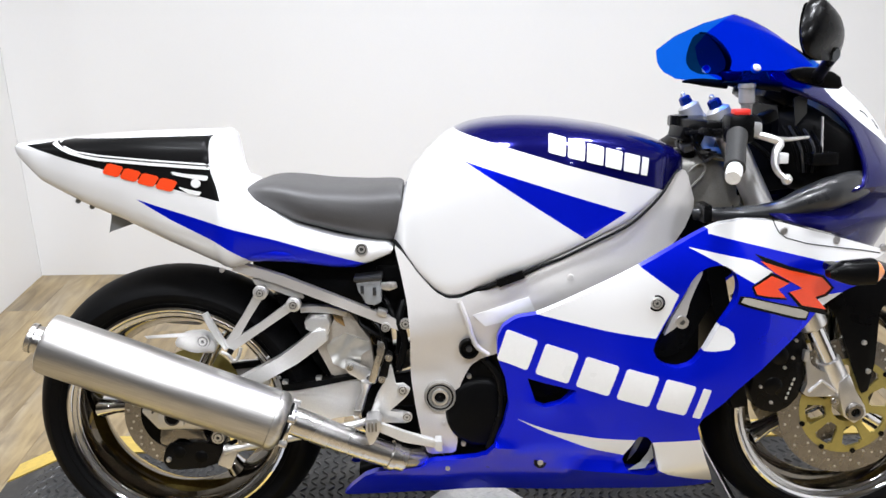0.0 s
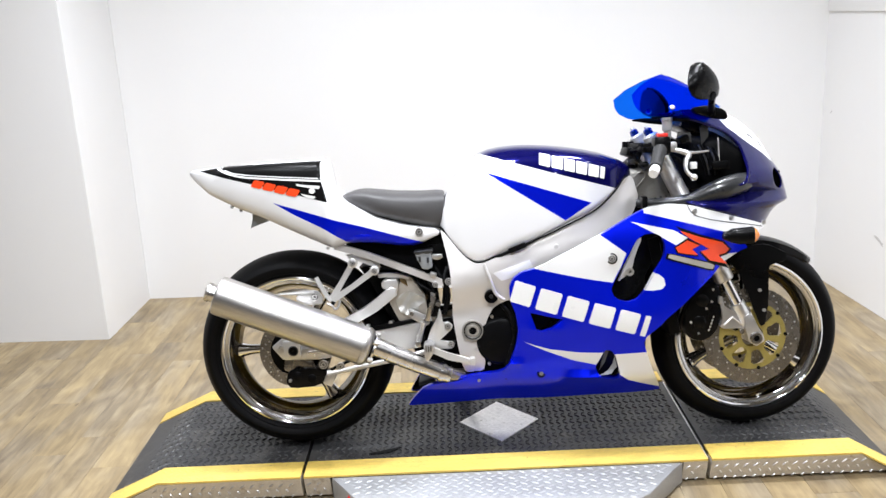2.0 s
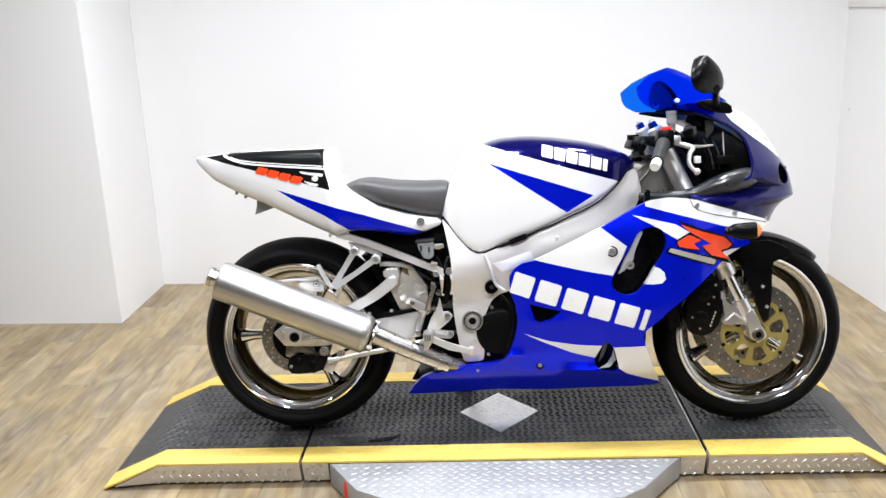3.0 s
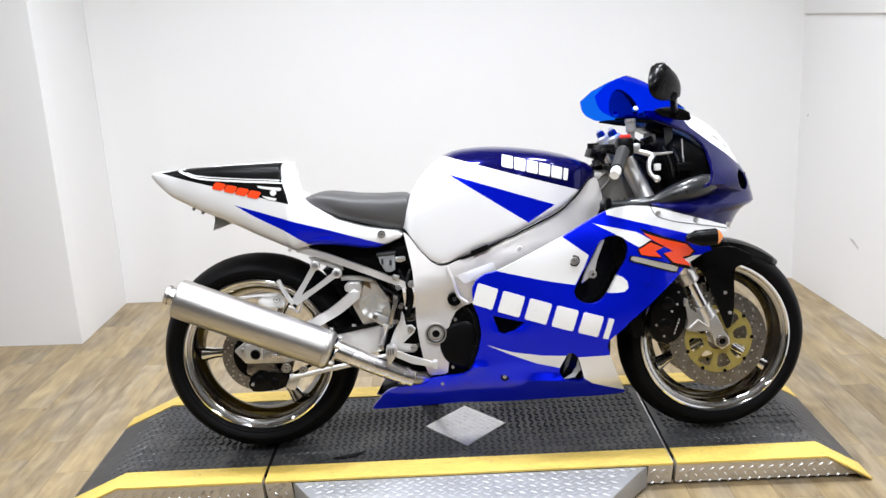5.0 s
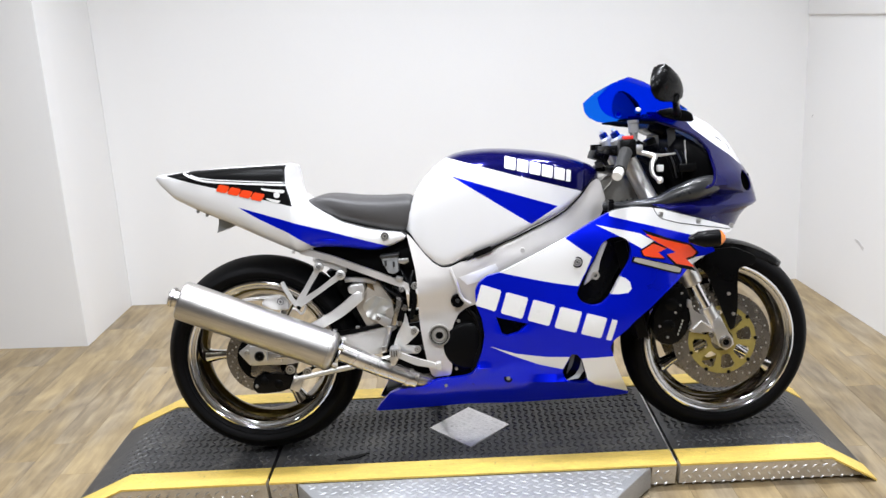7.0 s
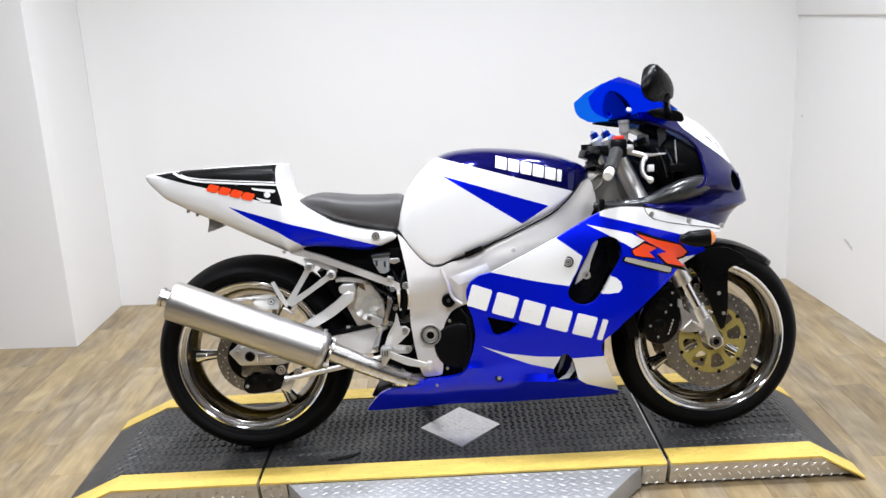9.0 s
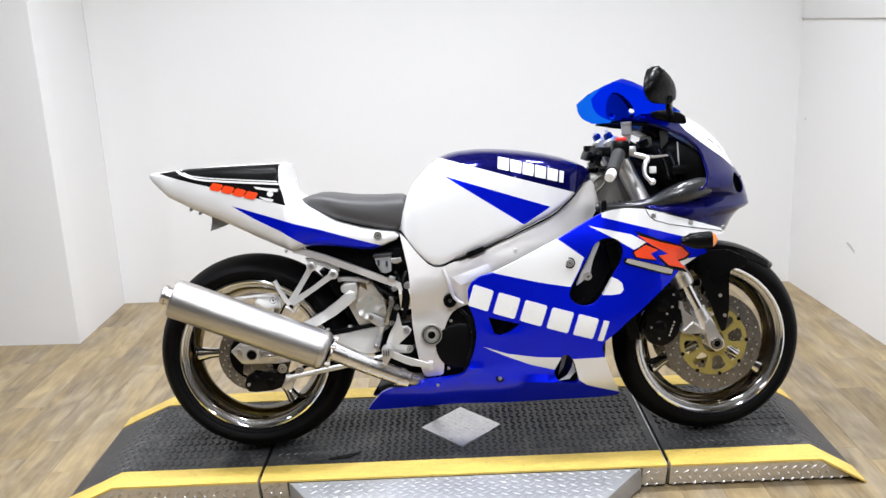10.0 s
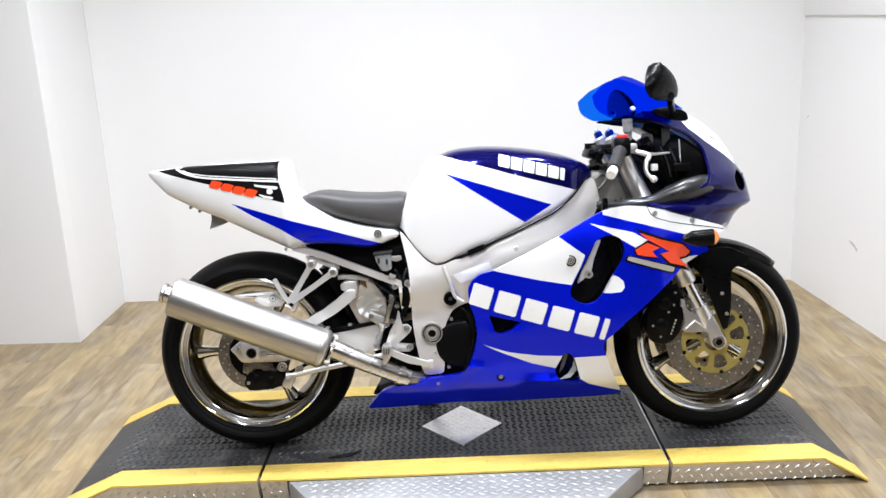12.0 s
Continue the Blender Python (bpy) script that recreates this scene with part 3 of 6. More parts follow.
platform = tagged(new("display_platform"), "low black tread-plate motorcycle platform with yellow edges", "platform")
JOINTS = [(X0, -0.688), (-0.678, 0.517), (0.529, X3)]
relief = bmesh.new()
DIAMOND = [(-0.21, 0.064), (-0.08, -0.08), (0.05, 0.064), (-0.08, 0.208)]
for xa, xb in JOINTS:
    part("deck_section", strip(xa, xb, -0.155, 0.32), "mat", platform)
    part("yellow_border", strip(xa, xb, -0.249, -0.157, 0.003, 0.006, True), "yellow", platform, "worn yellow painted front border")
    part("yellow_border", strip(xa, xb, 0.322, 0.402, 0.003, 0.006, True), "yellow", platform, "worn yellow painted rear border")
for i in range(-60, 52):
    for j in range(0, 22):
        x, y = i * 0.0222, -0.146 + j * 0.0222
        if not (X0 + 0.03 < x < X3 - 0.03) or y > 0.312 or inside((x, y), DIAMOND) or any(abs(x - jx) < 0.018 for jx in (-0.683, 0.523)):
            continue
        slope = DECK / (X1 - X0) if x < X1 else -DECK / (X3 - X2) if x > X2 else 0
        d = radians(45 if j % 2 else -45)
        ux = Vector((math.cos(d), math.sin(d), slope * math.cos(d))).normalized()
        uy = Vector((-math.sin(d), math.cos(d), -slope * math.sin(d))).normalized()
        dash(relief, (x, y, deck_z(x) + 0.0002), ux, uy, Vector((0, 0, 1)), 0.024, 0.0085, 0.0028)
part("tread_relief", relief, "mat", platform, "raised lozenges of the black tread plate")["kind"] = "stuff"
relief = bmesh.new()
for i in range(-59, 50):
    for j in range(-4, -1):
        x, y = i * 0.0222, -0.139 + j * 0.0222
        if X0 + 0.05 < x < X3 - 0.05 and not any(abs(x - jx) < 0.02 for jx in (-0.683, 0.523)):
            slope = DECK / (X1 - X0) if x < X1 else -DECK / (X3 - X2) if x > X2 else 0
            d = radians(45 if j % 2 else -45)
            dash(relief, (x, y, deck_z(x) + 0.003), Vector((math.cos(d), math.sin(d), slope * math.cos(d))).normalized(), Vector((-math.sin(d), math.cos(d), -slope * math.sin(d))).normalized(), Vector((0, 0, 1)), 0.02, 0.007, 0.001)
part("tread_relief", relief, "yellow", platform, "worn lozenges under the yellow paint")["kind"] = "stuff"

# bare aluminium risers along the front, and the loading apron
for xa, xb in ((-1.255, -0.688), (-0.678, -0.6), (0.445, 0.517), (0.529, 1.075)):
    za, zb = deck_z(xa) - 0.004, deck_z(xb) - 0.004
    line = [(xa, za)] + [(c, DECK - 0.004) for c in (X1, X2) if xa < c < xb] + [(xb, zb)]
    bm = bmesh.new()
    for (xp, zp), (xq, zq) in zip(line, line[1:]):
        v = [bm.verts.new(p) for p in ((xp, -0.249, zp), (xq, -0.249, zq), (xq, -0.226, 0.011), (xp, -0.226, 0.011), (xp, -0.2, zp - 0.004), (xq, -0.2, zq - 0.004), (xq, -0.2, 0.011), (xp, -0.2, 0.011))]
        for f in ((0, 1, 2, 3), (7, 6, 5, 4), (0, 4, 5, 1), (3, 2, 6, 7), (0, 3, 7, 4), (1, 5, 6, 2)):
            bm.faces.new([v[i] for i in f])
    bmesh.ops.remove_doubles(bm, verts=bm.verts, dist=1e-5)
    riser = part("riser", bm, "alu_side", platform, "bare aluminium tread-plate riser")
    studs = bmesh.new()
    n = max(1, int((xb - xa) / 0.029))
    for i in range(n):
        for j in range(3):
            x = xa + (i + 0.5 + 0.5 * (j % 2)) * 0.029
            z = 0.014 + j * 0.0225
            if x > xb - 0.02 or z > deck_z(x) - 0.016:
                continue
            d = radians(38 if j != 1 else -52)
            dash(studs, (x, -0.226 - 0.023 * z / DECK - 0.0006, z), Vector((math.cos(d), 0, math.sin(d))), Vector((-math.sin(d), 0, math.cos(d))), Vector((0, -1, 0)), 0.024 if j == 2 else 0.014, 0.006, 0.002)
    if len(studs.verts):
        part("tread_relief", studs, "worn", riser)["kind"] = "stuff"
    else:
        studs.free()
APRON = [(-0.594, -0.249), (0.441, -0.249), (0.415, -0.275), (0.31, -0.41), (0.24, -0.46), (-0.39, -0.46), (-0.495, -0.4), (-0.573, -0.28)]
apron = part("apron", slab(APRON, 0.011, DECK - 0.004, 0.004, axis=2), "alu", platform, "bare aluminium tread-plate loading apron")
studs = bmesh.new()
for i in range(-30, 26):
    for j in range(0, 14):
        x, y = i * 0.033 + (j % 2) * 0.0165, -0.262 - j * 0.0165
        if inside((x - 0.015, y), APRON) and inside((x + 0.015, y), APRON):
            d = radians(30 if j % 2 else -30)
            dash(studs, (x, y, DECK - 0.0038), Vector((math.cos(d), math.sin(d), 0)), Vector((-math.sin(d), math.cos(d), 0)), Vector((0, 0, 1)), 0.026, 0.008, 0.0022)
part("tread_relief", studs, "alu", apron)["kind"] = "stuff"
part("joint_edge", block((0.5175, 0.035, DECK - 0.001), (0.003, 0.55, 0.009), 0.001), "worn", platform, "bare metal edge along the joint")
part("scuff_mark", slab(soften([(-0.5, -0.125), (-0.46, -0.11), (-0.39, -0.085), (-0.41, -0.105), (-0.43, -0.122), (-0.47, -0.13)], 0.2), DECK + 0.0004, DECK + 0.0033, 0, axis=2), "engine", platform, "black rubber scuff")
plate = part("diamond_plate", slab(DIAMOND, DECK - 0.002, DECK + 0.003, 0.001, axis=2), "worn", platform, "worn aluminium diamond-shaped plate let into the deck")
studs = bmesh.new()
for i in range(-10, 11):
    for j in range(-10, 11):
        x, y = -0.08 + i * 0.026 + (j % 2) * 0.013, 0.064 + j * 0.015
        if all(inside((x + a, y + b), DIAMOND) for a, b in ((0.012, 0), (-0.012, 0), (0, 0.008), (0, -0.008))):
            d = radians(30 if j % 2 else -30)
            dash(studs, (x, y, DECK + 0.0031), Vector((math.cos(d), math.sin(d), 0)), Vector((-math.sin(d), math.cos(d), 0)), Vector((0, 0, 1)), 0.02, 0.006, 0.0007)
part("tread_relief", studs, "worn", plate)["kind"] = "stuff"
lever = tagged(part("release_handle", tube(arc([(-0.53, -0.335, 0.0), (-0.53, -0.335, 0.04), (-0.529, -0.334, 0.066)], 3) + [Vector((-0.529, -0.334, 0.071))], [0.011, 0.011, 0.0115, 0.012, 0.012, 0.011, 0.007], 14), "red"), "red plastic handle standing beside the apron", "handle")

# ---- the motorcycle, leaning on its side stand ----
bike = tagged(new("motorcycle"), "blue and white sport motorcycle leaning on its side stand", "motorcycle")
bike.matrix_world = pose(0, 0, DECK + 0.003, -8.64, 0, 0)


def wheel(name, x, y, r, rim_w, tyre_prof, angles, steer, label):
    """A chrome wheel turned about its axle, with tyre, spokes and hub."""
    at = Matrix.Translation((x, y, r)) @ Matrix.Rotation(radians(steer), 4, "Z")
    hw = rim_w / 2
    lip = [(0.2215, -hw), (0.2275, -hw - 0.003), (0.2325, -hw - 0.001), (0.2325, -hw + 0.005), (0.221, -hw + 0.011), (0.206, -hw + 0.026), (0.2, -0.001)]
    well = [(0.2205, -hw + 0.002), (0.2185, -hw + 0.009), (0.212, -hw + 0.011), (0.2095, -hw + 0.013), (0.206, -hw + 0.019), (0.184, -0.003)]
    rim = part(name, turned(lip[:1] + lip[1:] + [(r, -y) for r, y in reversed(lip)] + [(r, -y) for r, y in well] + [(r, y) for r, y in reversed(well)], 72), "chrome", bike, label, at=at)
    # separate well surface, coloured dark where chrome would mirror dark surroundings
    part("rim_well", turned([(r - 0.001, y) for r, y in well[3:]] + [(r - 0.001, -y) for r, y in reversed(well[3:])] + [(0.211, hw - 0.0135), (0.211, -hw + 0.0135)], 72), "well", rim, "polished rim well, its dark reflections put into the colour")
    # added satin rings stand in for bright reflections on the chrome lip
    for sgn in (-1, 1):
        part("rim_bead", turned([(0.2205, sgn * (hw - 0.003)), (0.2135, sgn * (hw - 0.0055)), (0.2122, sgn * (hw - 0.0085)), (0.219, sgn * (hw - 0.0105))], 72), "bead", rim, "satin silver ring added to keep the rim lip bright")
    tyre = part("tyre", turned(tyre_prof, 72), "rubber", rim, "black road tyre")
    widest = min(y for _, y in tyre_prof)
    for sgn in (-1, 1):
        part("sidewall_rib", turned([(0.2415, -sgn * (widest * 0.91)), (0.243, -sgn * (widest * 0.93 - 0.0012)), (0.2445, -sgn * widest * 0.945)], 72, False), "rubber", tyre)
    part("hub", turned([(0.012, -0.062), (0.04, -0.062), (0.046, -0.05), (0.043, -0.02), (0.043, 0.02), (0.046, 0.05), (0.04, 0.062), (0.012, 0.062)], 32), "chrome", rim)
    for a in angles:
        bm = bmesh.new()
        rows = []
        for k in range(9):
            t = k / 8
            d = 0.038 + t * 0.158
            wd = 0.021 - 0.006 * math.sin(math.pi * t) + 0.006 * max(0, t - 0.8) * 5
            th = 0.022 - 0.006 * t + 0.012 * max(0, t - 0.75) * 4
            rows.append([bm.verts.new((d, th * math.sin(q), wd * math.cos(q))) for q in [2 * math.pi * m / 12 for m in range(12)]])
        for p, q in zip(rows, rows[1:]):
            for m in range(12):
                bm.faces.new((p[m], p[(m + 1) % 12], q[(m + 1) % 12], q[m]))
        bm.faces.new(rows[0])
        bm.faces.new(rows[-1])
        bm.transform(Matrix.Rotation(radians(-a), 4, "Y"))
        part("spoke", bm, "chrome", rim)
    part("valve", tube([(-0.12, -0.012, 0.145), (-0.105, -0.02, 0.128)], 0.004, 8), "black", rim)
    return rim


def tyre_profile(r, half, bead):
    side = [(0.0, bead + 0.002), (0.11, bead + 0.45 * (half - bead)), (0.26, bead + 0.9 * (half - bead)), (0.4, half), (0.52, half * 0.95), (0.66, half * 0.81), (0.79, half * 0.62), (0.9, half * 0.4), (0.97, half * 0.2)]
    pts = [(0.233 + (r - 0.233) * t, -y) for t, y in side] + [(r, 0)]
    pts += [(a, -y) for a, y in reversed(pts[:-1])]
    return pts + [(0.21, bead - 0.012), (0.21, -bead + 0.012)]


def brake_disc(parent, y, r0, r1, name="brake_disc", thick=0.005):
    disc = part(name, turned([(r0, y), (r1, y), (r1, y + thick), (r0, y + thick)], 72), "disc", parent, "drilled steel brake disc")
    bm = bmesh.new()
    for k in range(48):
        a = 2 * math.pi * k / 48
        rr = r0 + (r1 - r0) * (0.25, 0.5, 0.75)[k % 3]
        turned([(0.0004, y - 0.0006), (0.0028, y - 0.0006), (0.0028, y + 0.001)], 8, False, bm, (rr * math.cos(a), 0, rr * math.sin(a)))
    part("drilled_hole", bm, "cast", disc)["kind"] = "stuff"
    return disc


def carrier_plate(y):
    """A ring pierced by eight rounded windows."""
    bm = bmesh.new()
    n, radii = 96, (0.034, 0.047, 0.052, 0.06, 0.08, 0.087, 0.091, 0.104)
    ring = [[bm.verts.new((r * math.cos(2 * math.pi * k / n), y, r * math.sin(2 * math.pi * k / n))) for k in range(n)] for r in radii]
    wide = (0, 3, 4, 4, 4, 3, 0)
    for j in range(7):
        for k in range(n):
            if not abs((k + 3) % 12 - 5.5) < wide[j]:
                bm.faces.new((ring[j][k], ring[j][(k + 1) % n], ring[j + 1][(k + 1) % n], ring[j + 1][k]))
    made = bmesh.ops.extrude_face_region(bm, geom=bm.faces[:])["geom"]
    for v in made:
        if isinstance(v, bmesh.types.BMVert):
            v.co.y += 0.006
    return bm


rear = wheel("rear_wheel", -0.705, -0.006, 0.306, 0.156, tyre_profile(0.307, 0.091, 0.07), (182, 62, 302), 0, "chrome three-spoke rear wheel")
brake_disc(rear, -0.078, 0.078, 0.112)
part("disc_carrier", turned([(0.03, -0.074), (0.082, -0.074), (0.082, -0.07), (0.03, -0.07)], 40), "engine", rear)
front = wheel("front_wheel", 0.695, -0.018, 0.292, 0.104, tyre_profile(0.293, 0.058, 0.047), (207, 87, 327), 3, "chrome three-spoke front wheel")
for sgn in (-1, 1):
    d = brake_disc(front, -0.078 if sgn < 0 else 0.073, 0.1, 0.149)
    y0 = -0.079 if sgn < 0 else 0.074
    bm = carrier_plate(y0)
    part("disc_carrier", bm, "gold", d, "gold anodised disc carrier")
    bm = bmesh.new()
    for k in range(9):
        a = 2 * math.pi * k / 9
        turned([(0.0005, y0 - 0.003), (0.0055, y0 - 0.003), (0.0055, y0 + 0.009), (0.0005, y0 + 0.009)], 12, False, bm, (0.102 * math.cos(a), 0, 0.102 * math.sin(a)))
    part("disc_bobbin", bm, "engine", d)["kind"] = "stuff"

# swinging arm, axle and rear brake
arm = part("swingarm", slab(soften([(-0.775, 0.325), (-0.74, 0.352), (-0.64, 0.352), (-0.48, 0.36), (-0.32, 0.385), (-0.303, 0.38), (-0.326, 0.303), (-0.389, 0.297), (-0.45, 0.312), (-0.62, 0.282), (-0.74, 0.282)], 0.07), -0.108, -0.078, 0.006), "alloy", bike, "silver box-section swingarm")
part("arm_root", slab(soften([(-0.34, 0.375), (-0.16, 0.4), (-0.12, 0.37), (-0.15, 0.325), (-0.34, 0.31)], 0.1), -0.1, -0.08, 0.004), "engine", arm)
part("arm_beam", slab(soften([(-0.775, 0.325), (-0.74, 0.352), (-0.48, 0.36), (-0.16, 0.41), (-0.12, 0.37), (-0.33, 0.3), (-0.45, 0.312), (-0.74, 0.282)], 0.12), 0.095, 0.122, 0.006), "alloy", arm)
part("cross_beam", block((-0.3, 0.005, 0.355), (0.07, 0.2, 0.07), 0.01), "alloy", arm)
part("upper_brace", slab([(-0.58, 0.389), (-0.555, 0.401), (-0.521, 0.418), (-0.481, 0.439), (-0.444, 0.465), (-0.413, 0.49), (-0.397, 0.5), (-0.383, 0.494), (-0.381, 0.472), (-0.406, 0.453), (-0.442, 0.427), (-0.483, 0.405), (-0.52, 0.385), (-0.555, 0.366)], -0.128, -0.1, 0.006), "alloy", arm, "curved silver bracing bar")
part("brace_ear", slab(soften([(-0.427, 0.511), (-0.414, 0.52), (-0.38, 0.521), (-0.374, 0.507), (-0.38, 0.48), (-0.4, 0.485), (-0.424, 0.494)], 0.12), -0.122, -0.06, 0.005), "alloy", arm)
part("chain_guard", slab([(-0.483, 0.379), (-0.449, 0.376), (-0.407, 0.384), (-0.366, 0.389), (-0.317, 0.397), (-0.314, 0.386), (-0.366, 0.378), (-0.408, 0.37), (-0.449, 0.364), (-0.48, 0.361)], -0.113, -0.09, 0.003), "engine", arm)
for hx, hz in ((-0.405, 0.387), (-0.474, 0.38)):
    part("guard_clip", block((hx, -0.105, hz), (0.012, 0.016, 0.008), 0.002), "cast", arm)
part("axle_block", slab(soften([(-0.737, 0.345), (-0.684, 0.347), (-0.683, 0.297), (-0.733, 0.295)], 0.06), -0.128, -0.106, 0.003), "alloy", arm)
part("adjuster_block", slab([(-0.682, 0.32), (-0.642, 0.322), (-0.643, 0.293), (-0.683, 0.292)], -0.12, -0.106, 0.002), "cast", arm)
part("adjuster_screw", tube([(-0.66, -0.121, 0.307), (-0.615, -0.121, 0.309)], 0.005, 8), "pipe", arm)
part("washer", turned([(0.003, -0.118), (0.0075, -0.118), (0.0075, -0.1), (0.003, -0.1)], 16, True, centre=(-0.747, 0, 0.326)), "cast", arm)
part("axle_nut", turned([(0.0125, -0.131), (0.0145, -0.131), (0.016, -0.129), (0.016, -0.105), (0.0125, -0.105)], 24, True, centre=(-0.705, 0, 0.316)), "carbon", arm)
part("axle_end", turned([(0.0005, -0.1288), (0.0125, -0.1288), (0.0125, -0.1)], 20, False, centre=(-0.705, 0, 0.316)), "engine", arm)
bolt("chain_adjuster", -0.63, -0.108, 0.313, 0.006, 0.012, "cast", arm)
cal = part("rear_caliper", slab(soften([(-0.728, 0.25), (-0.69, 0.262), (-0.66, 0.248), (-0.61, 0.258), (-0.6, 0.225), (-0.63, 0.202), (-0.72, 0.193), (-0.738, 0.215)], 0.2), -0.115, -0.06, 0.007), "black", bike, "black rear brake caliper")
part("caliper_bracket", slab(soften([(-0.735, 0.296), (-0.694, 0.284), (-0.65, 0.278), (-0.64, 0.25), (-0.662, 0.238), (-0.681, 0.264), (-0.703, 0.268), (-0.721, 0.244), (-0.742, 0.252)], 0.12), -0.106, -0.09, 0.003), "disc", cal)
bolt("caliper_bolt", -0.618, -0.106, 0.266, 0.014, 0.012, "cast", cal)
bolt("caliper_bolt", -0.566, -0.106, 0.257, 0.013, 0.012, "cast", cal)
for hx, hz in ((-0.7, 0.235), (-0.655, 0.225)):
    part("piston_cap", turned([(0.0005, -0.1185), (0.01, -0.1185), (0.0135, -0.116), (0.0135, -0.11)], 20, False, centre=(hx, 0, hz)), "engine", cal)
bolt("bleed_nipple", -0.722, -0.112, 0.222, 0.005, 0.012, "cast", cal)
part("caliper_hose", tube(arc([(-0.61, -0.1, 0.24), (-0.56, -0.095, 0.262), (-0.5, -0.09, 0.285), (-0.44, -0.085, 0.31)], 4), 0.005, 8), "engine", cal)
part("torque_rod", tube([(-0.606, -0.112, 0.236), (-0.59, -0.112, 0.2385), (-0.5, -0.112, 0.255), (-0.376, -0.108, 0.275), (-0.3, -0.1, 0.29)], [0.012, 0.008, 0.0085, 0.0085, 0.008], 12), "alloy", bike, "silver brake torque rod")
part("rod_clevis", block((-0.6, -0.105, 0.222), (0.03, 0.03, 0.045), 0.005, (0, 25, 0)), "cast", bike)
part("chain_cover", slab(soften([(-0.8, 0.473), (-0.69, 0.472), (-0.674, 0.459), (-0.697, 0.447), (-0.752, 0.453), (-0.797, 0.458)], 0.1), 0.099, 0.112, 0.003), "alloy", bike)
part("chain", slab([(-0.705, 0.352), (-0.2, 0.4), (-0.2, 0.385), (-0.705, 0.337)], 0.083, 0.094, 0.002), "engine", bike, "dark drive chain")
part("rear_sprocket", turned([(0.03, 0.082), (0.094, 0.082), (0.094, 0.088), (0.03, 0.088)], 44, True, centre=(-0.705, 0, 0.306)), "gold", bike)

# silencer and pipe
def along(a, b, profile, segs=40):
    """A body turned about the line from a to b; profile of (distance, radius)."""
    a, b = Vector(a), Vector(b)
    d = (b - a).normalized()
    u = d.orthogonal().normalized()
    s = d.cross(u)
    bm = bmesh.new()
    rings = [[bm.verts.new(a + d * t + r * (u * math.cos(2 * math.pi * k / segs) + s * math.sin(2 * math.pi * k / segs))) for k in range(segs)] for t, r in profile]
    for p, q in zip(rings, rings[1:]):
        for k in range(segs):
            bm.faces.new((p[k], p[(k + 1) % segs], q[(k + 1) % segs], q[k]))
    return bm


CAN_A, CAN_B = (-0.89, -0.236, 0.515), (-0.477, -0.212, 0.34)
can = part("silencer", along(CAN_A, CAN_B, [(-0.004, 0.03), (-0.006, 0.05), (-0.003, 0.0555), (0.004, 0.0575), (0.44, 0.0575), (0.4405, 0.0568), (0.4415, 0.0585), (0.452, 0.0585), (0.46, 0.054), (0.466, 0.045), (0.466, 0.02)]), "brushed", bike, "brushed stainless steel silencer can")
part("outlet_tip", along((-0.923, -0.238, 0.529), (-0.878, -0.2354, 0.51), [(0.06, 0.026), (0.012, 0.026), (0.01, 0.0285), (0.002, 0.0285), (0.0, 0.0265), (0.0, 0.022), (0.03, 0.021), (0.05, 0.02), (0.05, 0.0)]), "pipe", can, "short polished outlet pipe")
for k in range(5):
    a = 2 * math.pi * k / 5 + 0.4
    d = (Vector(CAN_B) - Vector(CAN_A)).normalized()
    u = d.orthogonal().normalized()
    s = d.cross(u)
    c = Vector(CAN_A) + d * 0.467 + (u * math.cos(a) + s * math.sin(a)) * 0.044
    part("flange_nut", along(c, c + d, [(0, 0.0005), (0, 0.0075), (0.014, 0.0075), (0.016, 0.005), (0.016, 0.0005)], 8), "pipe", can)
part("exhaust_pipe", tube(arc([(-0.485, -0.205, 0.348), (-0.448, -0.2, 0.334), (-0.351, -0.185, 0.285), (-0.27, -0.17, 0.246), (-0.234, -0.161, 0.229)], 5), [0.031, 0.03, 0.0298, 0.0296, 0.0292, 0.0285, 0.0285, 0.028, 0.028, 0.0275, 0.0275, 0.027, 0.027, 0.0265, 0.0265, 0.026, 0.026, 0.0262, 0.026, 0.026, 0.026], 28), "pipe", bike, "polished steel exhaust pipe")
part("flange_gap", along(CAN_A, CAN_B, [(0.464, 0.02), (0.464, 0.0435), (0.4715, 0.0435), (0.4715, 0.02)]), "engine", can)
part("flange_ring", along(CAN_A, CAN_B, [(0.4712, 0.02), (0.4712, 0.0425), (0.4725, 0.0435), (0.477, 0.0435), (0.479, 0.0415), (0.48, 0.02)]), "pipe", can)
part("pipe_clamp", along((-0.262, -0.168, 0.243), (-0.245, -0.165, 0.234), [(0, 0.026), (0, 0.03), (0.012, 0.03), (0.012, 0.026)], 28), "pipe", bike)
part("exhaust_pipe", tube(arc([(-0.25, -0.165, 0.237), (-0.205, -0.14, 0.221), (-0.16, -0.1, 0.21), (-0.1, -0.07, 0.19), (0.1, -0.04, 0.17), (0.3, -0.05, 0.2), (0.36, -0.06, 0.33)], 5), 0.021, 20), "disc", bike, "dull steel exhaust link pipe")

def ribbon(line, half):
    """An outline of even width along a line in x and z."""
    up, low = [], []
    for i, (x, z) in enumerate(line):
        a, b = line[max(i - 1, 0)], line[min(i + 1, len(line) - 1)]
        dx, dz = b[0] - a[0], b[1] - a[1]
        k = half / math.hypot(dx, dz)
        up.append((x - dz * k, z + dx * k))
        low.append((x + dz * k, z - dx * k))
    return up + low[::-1]


def film(name, outline, w, mat, parent, sides=(-1, 1), off=0.0012, label="", cell=0.03):
    for sgn in sides:
        part(name, sheet(outline, w, sgn, cell, turn=0.0012, off=off), mat, parent, label)


